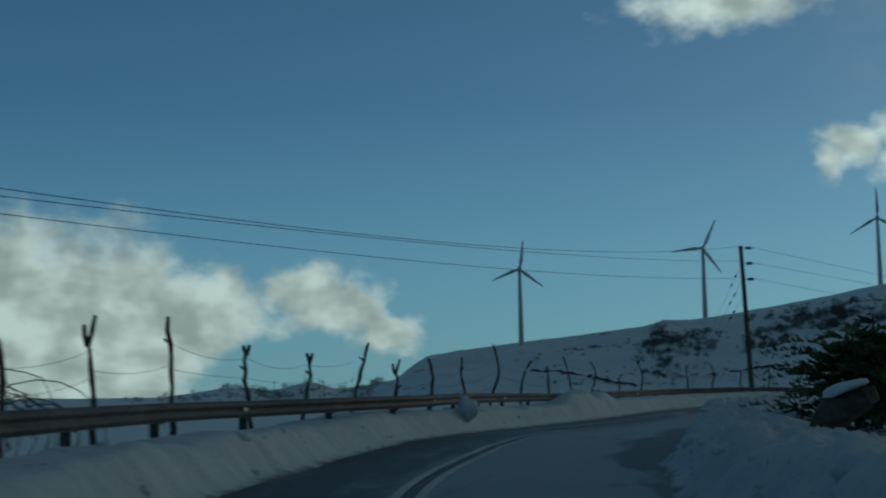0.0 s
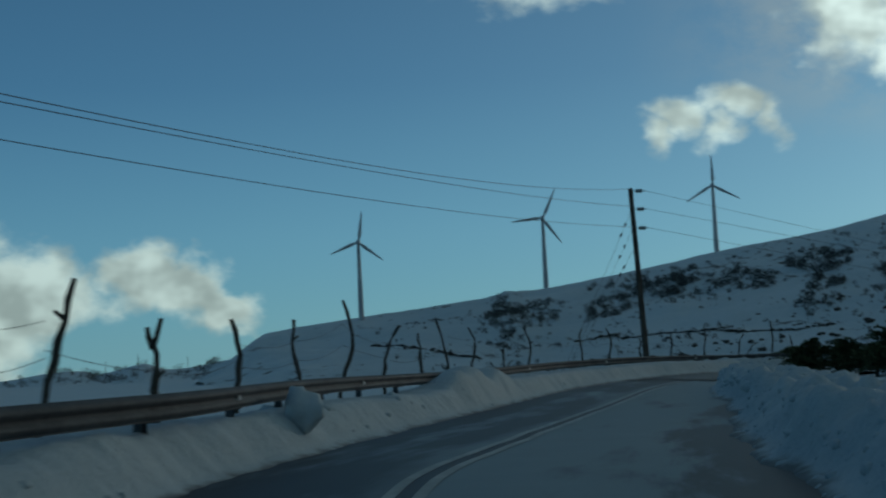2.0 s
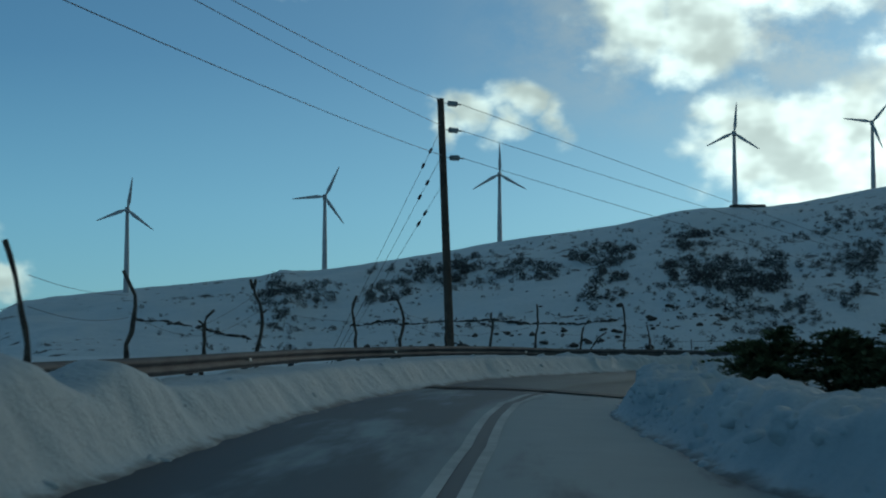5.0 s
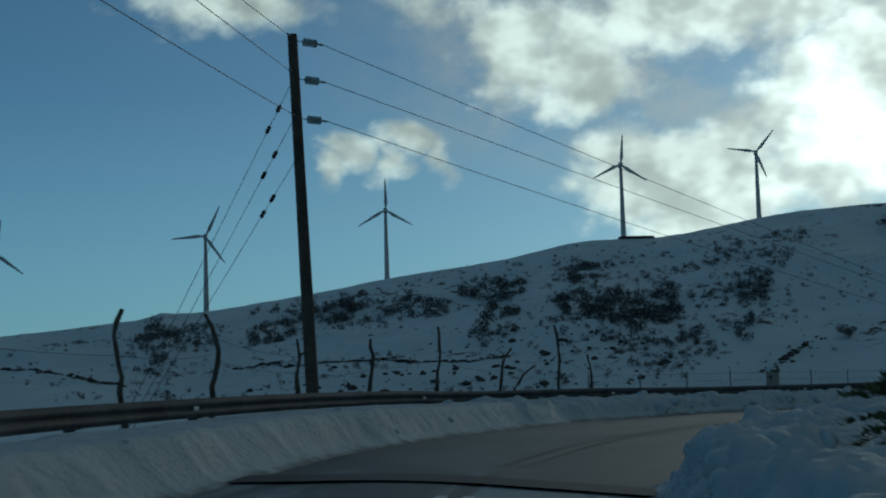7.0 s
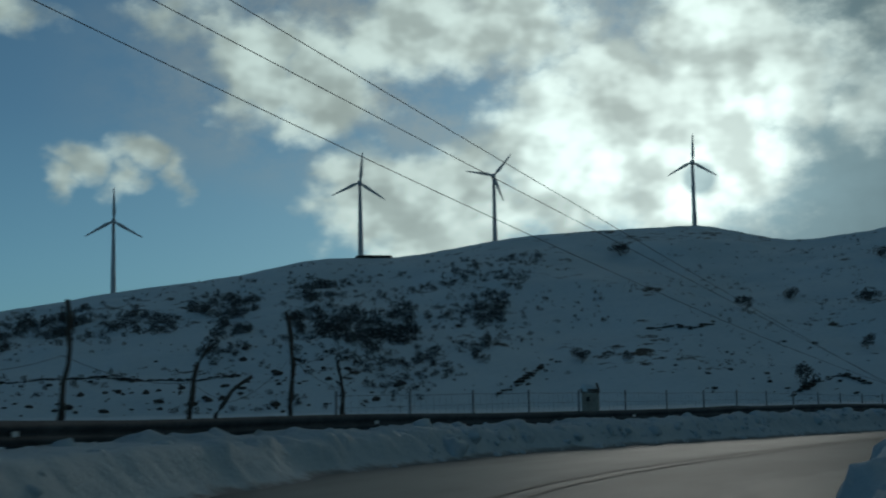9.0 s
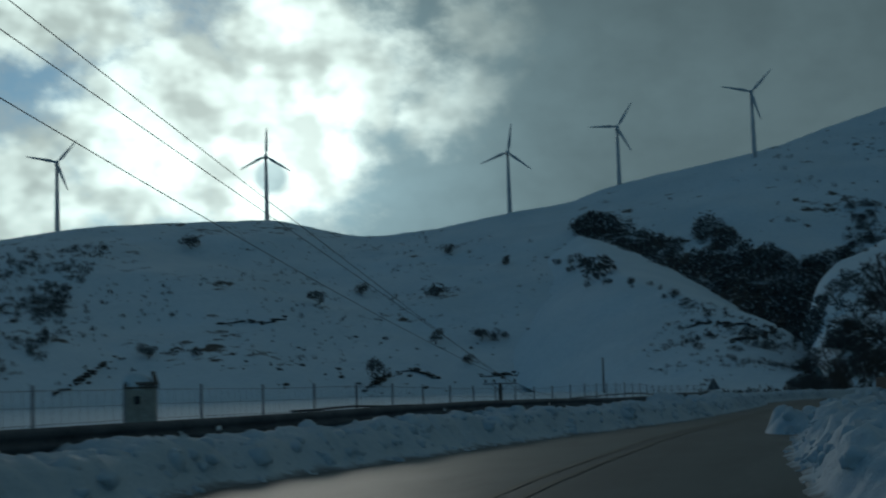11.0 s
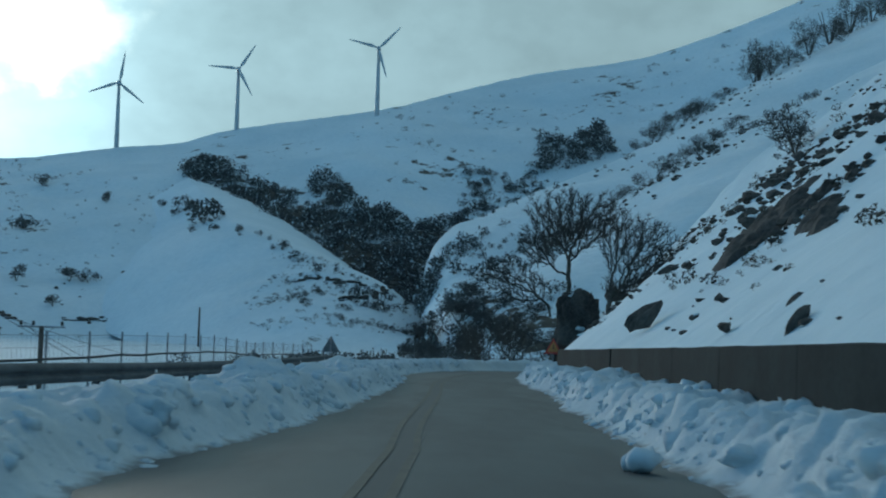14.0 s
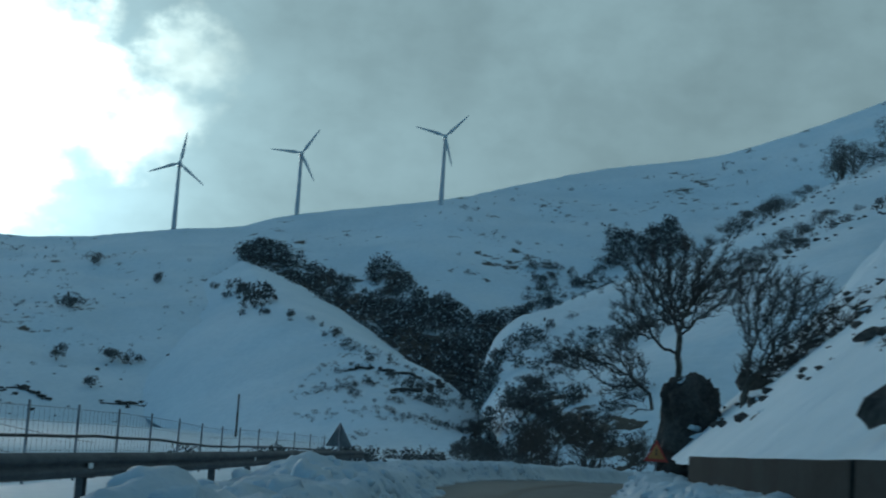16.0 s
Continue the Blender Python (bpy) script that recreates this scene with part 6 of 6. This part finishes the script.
rock_field("hill_rocks", HILL_A, [([(300, 400), (380, 400), (420, 330), (340, 300)], 60, 0.5, 1.4), ([(120, 470), (230, 520), (260, 420), (150, 390)], 140, 0.6, 2.2)], 25, "dark stones along the foot of the hillside")


STONE_LINES = [[(363, 331), (369.5, 321)], [(366, 315), (362, 300)], [(368, 301), (365, 289)], [(264.5, 403), (281, 411), (296, 422), (305, 425)], [(329, 347), (348, 353), (356, 352), (352, 339)],
               [(354, 434), (362, 428), (361, 419), (372, 419)], [(136, 526), (148, 524), (152, 510), (180, 489), (198, 468), (211, 466)], [(62, 574), (71, 545), (80, 522), (94, 498)]]
SPUR_LINES = [[(356, 258), (360, 254), (357, 247), (359, 241)], [(337, 237), (349, 234), (372, 238)]]


def stone_line(name, hill, lines, seed, label):
    """Dark broken ledges and tumbled walls that run across a slope."""
    rng = random.Random(seed)
    v, f = [], []
    for line in lines:
        way = Curve(line, 1.0)
        s = 0.0
        while s < way.length:
            x, y = way.at(s)
            n = way.normal(s)
            thick = 0.5 + 0.5 * fract(s * 0.11, seed, line[0][0], 2)
            if thick > 0.18:
                o = rng.gauss(0, 0.7)
                p = place_on(hill, x + n[0] * o, y + n[1] * o)
                r = rng.uniform(0.45, 1.15) * (0.6 + thick)
                bm = rock_mesh(rng, r, 0.55, 1)
                base = len(v)
                a = math.atan2(n[1], n[0]) + 1.57 + rng.gauss(0, 0.25)
                v += [(x + n[0] * o + 1.7 * q.co.x * math.cos(a) - q.co.y * math.sin(a), y + n[1] * o + 1.7 * q.co.x * math.sin(a) + q.co.y * math.cos(a), p[2] + q.co.z + r * 0.15) for q in bm.verts]
                f += [tuple(base + q.index for q in fc.verts) for fc in bm.faces]
                bm.free()
            s += rng.uniform(0.5, 1.3)
    tagged(mesh_object(name, v, f, ROCK, smooth=False), label, "stone ledge", kind="stuff")


stone_line("stone_ledge", HILL_A, STONE_LINES, 41, "dark ledges and tumbled stone walls crossing the snow")
stone_line("stone_ledge", HILL_B, SPUR_LINES, 42, "dark ledges showing through the snow of the spur")


def build_wall(s0, s1):
    n = max(4, int((s1 - s0) / 1.5))
    v, f = [], []
    for i in range(n + 1):
        s = s0 + (s1 - s0) * i / n
        c, nl = WALL.at(s), WALL.normal(s)
        top = c[2] + 0.02 * n3(s * 0.4, 8.0)
        for o, z in ((0.06, top - 2.6), (0.02, top - 0.02), (0.0, top), (-0.30, top), (-0.32, top - 0.02), (-0.34, top - 2.6)):
            v.append((c[0] + nl[0] * o, c[1] + nl[1] * o, z))
    for i in range(n):
        for k in range(5):
            a = i * 6 + k
            f.append((a, a + 1, a + 7, a + 6))
    f.append((0, 1, 2, 3, 4, 5))
    f.append(tuple(n * 6 + k for k in (5, 4, 3, 2, 1, 0)))
    return v, f


def build_retaining_wall():
    gap = WALL.nearest(100.3, 111.2)[0]
    joints = list(np.arange(0.0, gap - 1.2, 6.0)) + [gap - 0.12]
    for a, b in zip(joints, joints[1:]):
        v, f = build_wall(a, b - 0.03)
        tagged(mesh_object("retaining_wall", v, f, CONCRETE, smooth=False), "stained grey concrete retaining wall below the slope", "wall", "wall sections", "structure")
    v, f = build_wall(gap + 0.15, WALL.length)
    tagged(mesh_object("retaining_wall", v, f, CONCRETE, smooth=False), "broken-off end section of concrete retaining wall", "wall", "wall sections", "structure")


build_retaining_wall()


def build_earth_bank():
    rng = random.Random(77)
    bm = rock_mesh(rng, 1.0, 1.0, 5)
    for q in bm.verts:
        c = q.co.normalized()
        w = 1.0 + 0.20 * fract(c.x * 2.4, c.y * 2.4, c.z * 2.4, 4) + 0.09 * fract(c.x * 7.0, c.y * 7.0, c.z * 5.0, 3)
        flank = (1.0 - abs(c.z) ** 5) ** 0.5 / max(0.05, math.hypot(c.x, c.y)) * (1.25 + 0.45 * max(0.0, -c.z)) * w
        q.co = Vector((c.x * flank * 1.2, c.y * flank, c.z * 2.35 * w))
    ob = part("earth_bank", bm, EARTH, None, smooth=True)
    ob.matrix_world = Matrix.Translation((138.9, 123.5, 1.6))
    tagged(ob, "dark bare earth bank under the roots of the tree", "earth bank")
    bm = rock_mesh(rng, 0.6, 0.3, 3)
    snow = part("snow_patch", bm, CLEAN_SNOW, None, smooth=True)
    snow.matrix_world = Matrix.Translation((137.2, 122.6, 1.35))
    tagged(snow, "patch of snow caught on the earth bank", "snow")
    for dx, dy, dz, r in ((0.0, 0.2, 2.85, 0.6), (-0.9, -0.6, 0.6, 0.45)):
        bm = rock_mesh(rng, r, 0.4, 3)
        s = part("snow_patch", bm, CLEAN_SNOW, None, smooth=True)
        s.matrix_world = Matrix.Translation((138.6 + dx, 123.6 + dy, 1.2 + dz * 0.9))
        tagged(s, "patch of snow caught on the earth bank", "snow")


build_earth_bank()


# knoll of rock inside the bend, behind the conifers
def build_knoll():
    """A snowed-up crag: a drifted core with broken rock standing out of it."""
    rng = random.Random(91)
    core = part("snow_knoll", rock_mesh(rng, 3.3, 1.15, 4), CLEAN_SNOW, None, smooth=True)
    core.matrix_world = Matrix.Translation((32.6, 68.6, 1.7))
    tagged(core, "snow-draped knoll behind the conifers", "knoll", kind="structure")
    shoulder = part("snow_knoll", rock_mesh(rng, 2.3, 1.05, 4), CLEAN_SNOW, None, smooth=True)
    shoulder.matrix_world = Matrix.Translation((30.1, 71.2, 0.9))
    tagged(shoulder, "snow-draped shoulder of the knoll", "knoll", kind="structure")
    for k, (x, y, z, r) in enumerate(((29.9, 69.8, 2.9, 0.5), (30.2, 69.3, 3.6, 0.8), (30.4, 69.0, 4.4, 0.8), (30.6, 68.4, 3.0, 0.7), (29.4, 70.0, 2.3, 0.35), (31.0, 67.6, 2.5, 0.6), (29.0, 70.2, 1.9, 0.3), (31.2, 67.0, 3.6, 0.7))):
        build_rock(x, y, z, r, 720 + k, "dark broken rock standing out of the snowy knoll", 0.4, False)
    for k in range(16):
        a, h = rng.uniform(2.6, 5.6), rng.uniform(-0.2, 1.0)
        r = 3.0 * math.sqrt(max(0.1, 1 - 0.8 * h * h))
        build_rock(32.6 + r * math.cos(a), 68.6 + r * math.sin(a), 1.9 + 3.0 * h, rng.uniform(0.5, 1.1), 700 + k, "dark broken rock standing out of the snowy knoll", rng.uniform(0.2, 0.9), k % 2 == 0)


build_knoll()


# ---------------------------------------------------------------- signs and shrine
def build_sign(x, y, z, size, facing, front, border, label):
    """A triangular warning sign on a thin post; z is the middle of the plate."""
    foot = road_z(x, y) - 0.3
    ob = empty("road_sign", Matrix.Translation((x, y, foot)) @ Matrix.Rotation(radians(facing), 4, "Z"), label, "road sign")
    h = z - foot
    tube("post", [(0, 0.03, -0.5), (0, 0.03, h + size * 0.45)], (0.032, 0.032), 8, STEEL, ob)

    def plate(name, s, y0, y1, mat, text):
        bm = bmesh.new()
        c = [(-0.5 * s, -0.36 * s), (0.5 * s, -0.36 * s), (0.0, 0.52 * s)]
        a = [bm.verts.new((p, y0, h + q)) for p, q in c]
        b = [bm.verts.new((p, y1, h + q)) for p, q in c]
        bm.faces.new(a)
        bm.faces.new(b[::-1])
        for i in range(3):
            bm.faces.new((a[i], b[i], b[(i + 1) % 3], a[(i + 1) % 3]))
        part(name, bm, mat, ob, text)

    plate("plate", size, -0.012, 0.0, border, "")
    plate("face", size * 0.70, -0.020, -0.0125, front, "")
    bm = bmesh.new()
    bm_box(bm, (0.05 * size, 0.006, 0.26 * size), Matrix.Translation((0, -0.024, h + 0.04 * size)))
    part("symbol", bm, BLACK, ob, "dark symbol bar")


build_sign(137.0, 124.45, 0.55, 1.05, -70, SIGN_YELLOW, SIGN_RED, "orange and red triangular warning sign by the earth bank")
build_sign(120.5, 131.1, 0.42, 0.95, 112, SIGN_GREY, SIGN_GREY, "grey back of a triangular road sign on a post")


def build_shrine(x, y, z):
    ob = empty("roadside_shrine", Matrix.Translation((x, y, z)) @ Matrix.Rotation(radians(-42), 4, "Z"), "small plastered roadside shrine with snow on its roof", "shrine")
    bm = bmesh.new()
    bm_box(bm, (0.46, 0.40, 1.40), Matrix.Translation((0, 0, 0.70)), 0.02)
    part("body", bm, STONE, ob)
    bm = bmesh.new()
    bm_box(bm, (0.10, 0.03, 0.13), Matrix.Translation((-0.06, -0.19, 1.22)), 0.01)
    part("opening", bm, BLACK, ob, "dark little window")
    bm = bmesh.new()
    bm_box(bm, (0.52, 0.46, 0.035), Matrix.Translation((0, 0, 1.41)), 0.01)
    part("cornice", bm, TILE, ob, "dark tile edge")
    for sx in (-0.235, 0.235):
        bm = bmesh.new()
        vs = [bm.verts.new((sx * (1.0 if c < 1.5 else 0.74) + o, a, c)) for o in (-0.03, 0.03) for a, c in ((-0.23, 1.435), (0.23, 1.435), (0.05, 1.63 + 0.12 * sx), (-0.05, 1.63 + 0.12 * sx))]
        for q in ((0, 1, 2, 3), (7, 6, 5, 4), (0, 4, 5, 1), (1, 5, 6, 2), (2, 6, 7, 3), (3, 7, 4, 0)):
            bm.faces.new([vs[k] for k in q])
        part("gable", bm, TILE, ob, "dark tiled gable edge")
    bm = bmesh.new()
    bm_box(bm, (0.41, 0.42, 0.06), Matrix.Translation((0, 0, 1.465)), 0.012)
    part("roof", bm, TILE, ob, "dark tiled roof")
    bm = rock_mesh(random.Random(4), 0.27, 0.70, 3)
    bmesh.ops.translate(bm, verts=bm.verts, vec=(0.0, -0.02, 1.50))
    part("snow_cap", bm, CLEAN_SNOW, ob, "snow on the roof", True)


build_shrine(46.70, 103.12, -0.02)


def build_bramble():
    """A tangle of bare stems arching over the fence."""
    rng = random.Random(17)
    ob = empty("bramble", Matrix.Translation((-5.7, 19.4, 0.4)), "tangled leafless bramble arching over the fence", "shrub")
    for k in range(16):
        a = rng.uniform(-0.6, 1.2)
        r = rng.uniform(0.35, 0.8)
        cx = rng.uniform(-0.3, 1.0)
        pts = []
        for q in range(12):
            t = math.pi * (1.05 - 1.25 * q / 11) + a * 0.3
            pts.append((cx + r * math.cos(t) * 1.3 + rng.gauss(0, 0.02), 0.3 * math.sin(k) + rng.gauss(0, 0.02), 0.4 + r * math.sin(t) * 1.1 + 0.25 * rng.random() * (k % 2)))
        tube("cane", pts, [0.012 * (1 - 0.05 * q) for q in range(12)], 4, TWIGS, ob)


build_bramble()
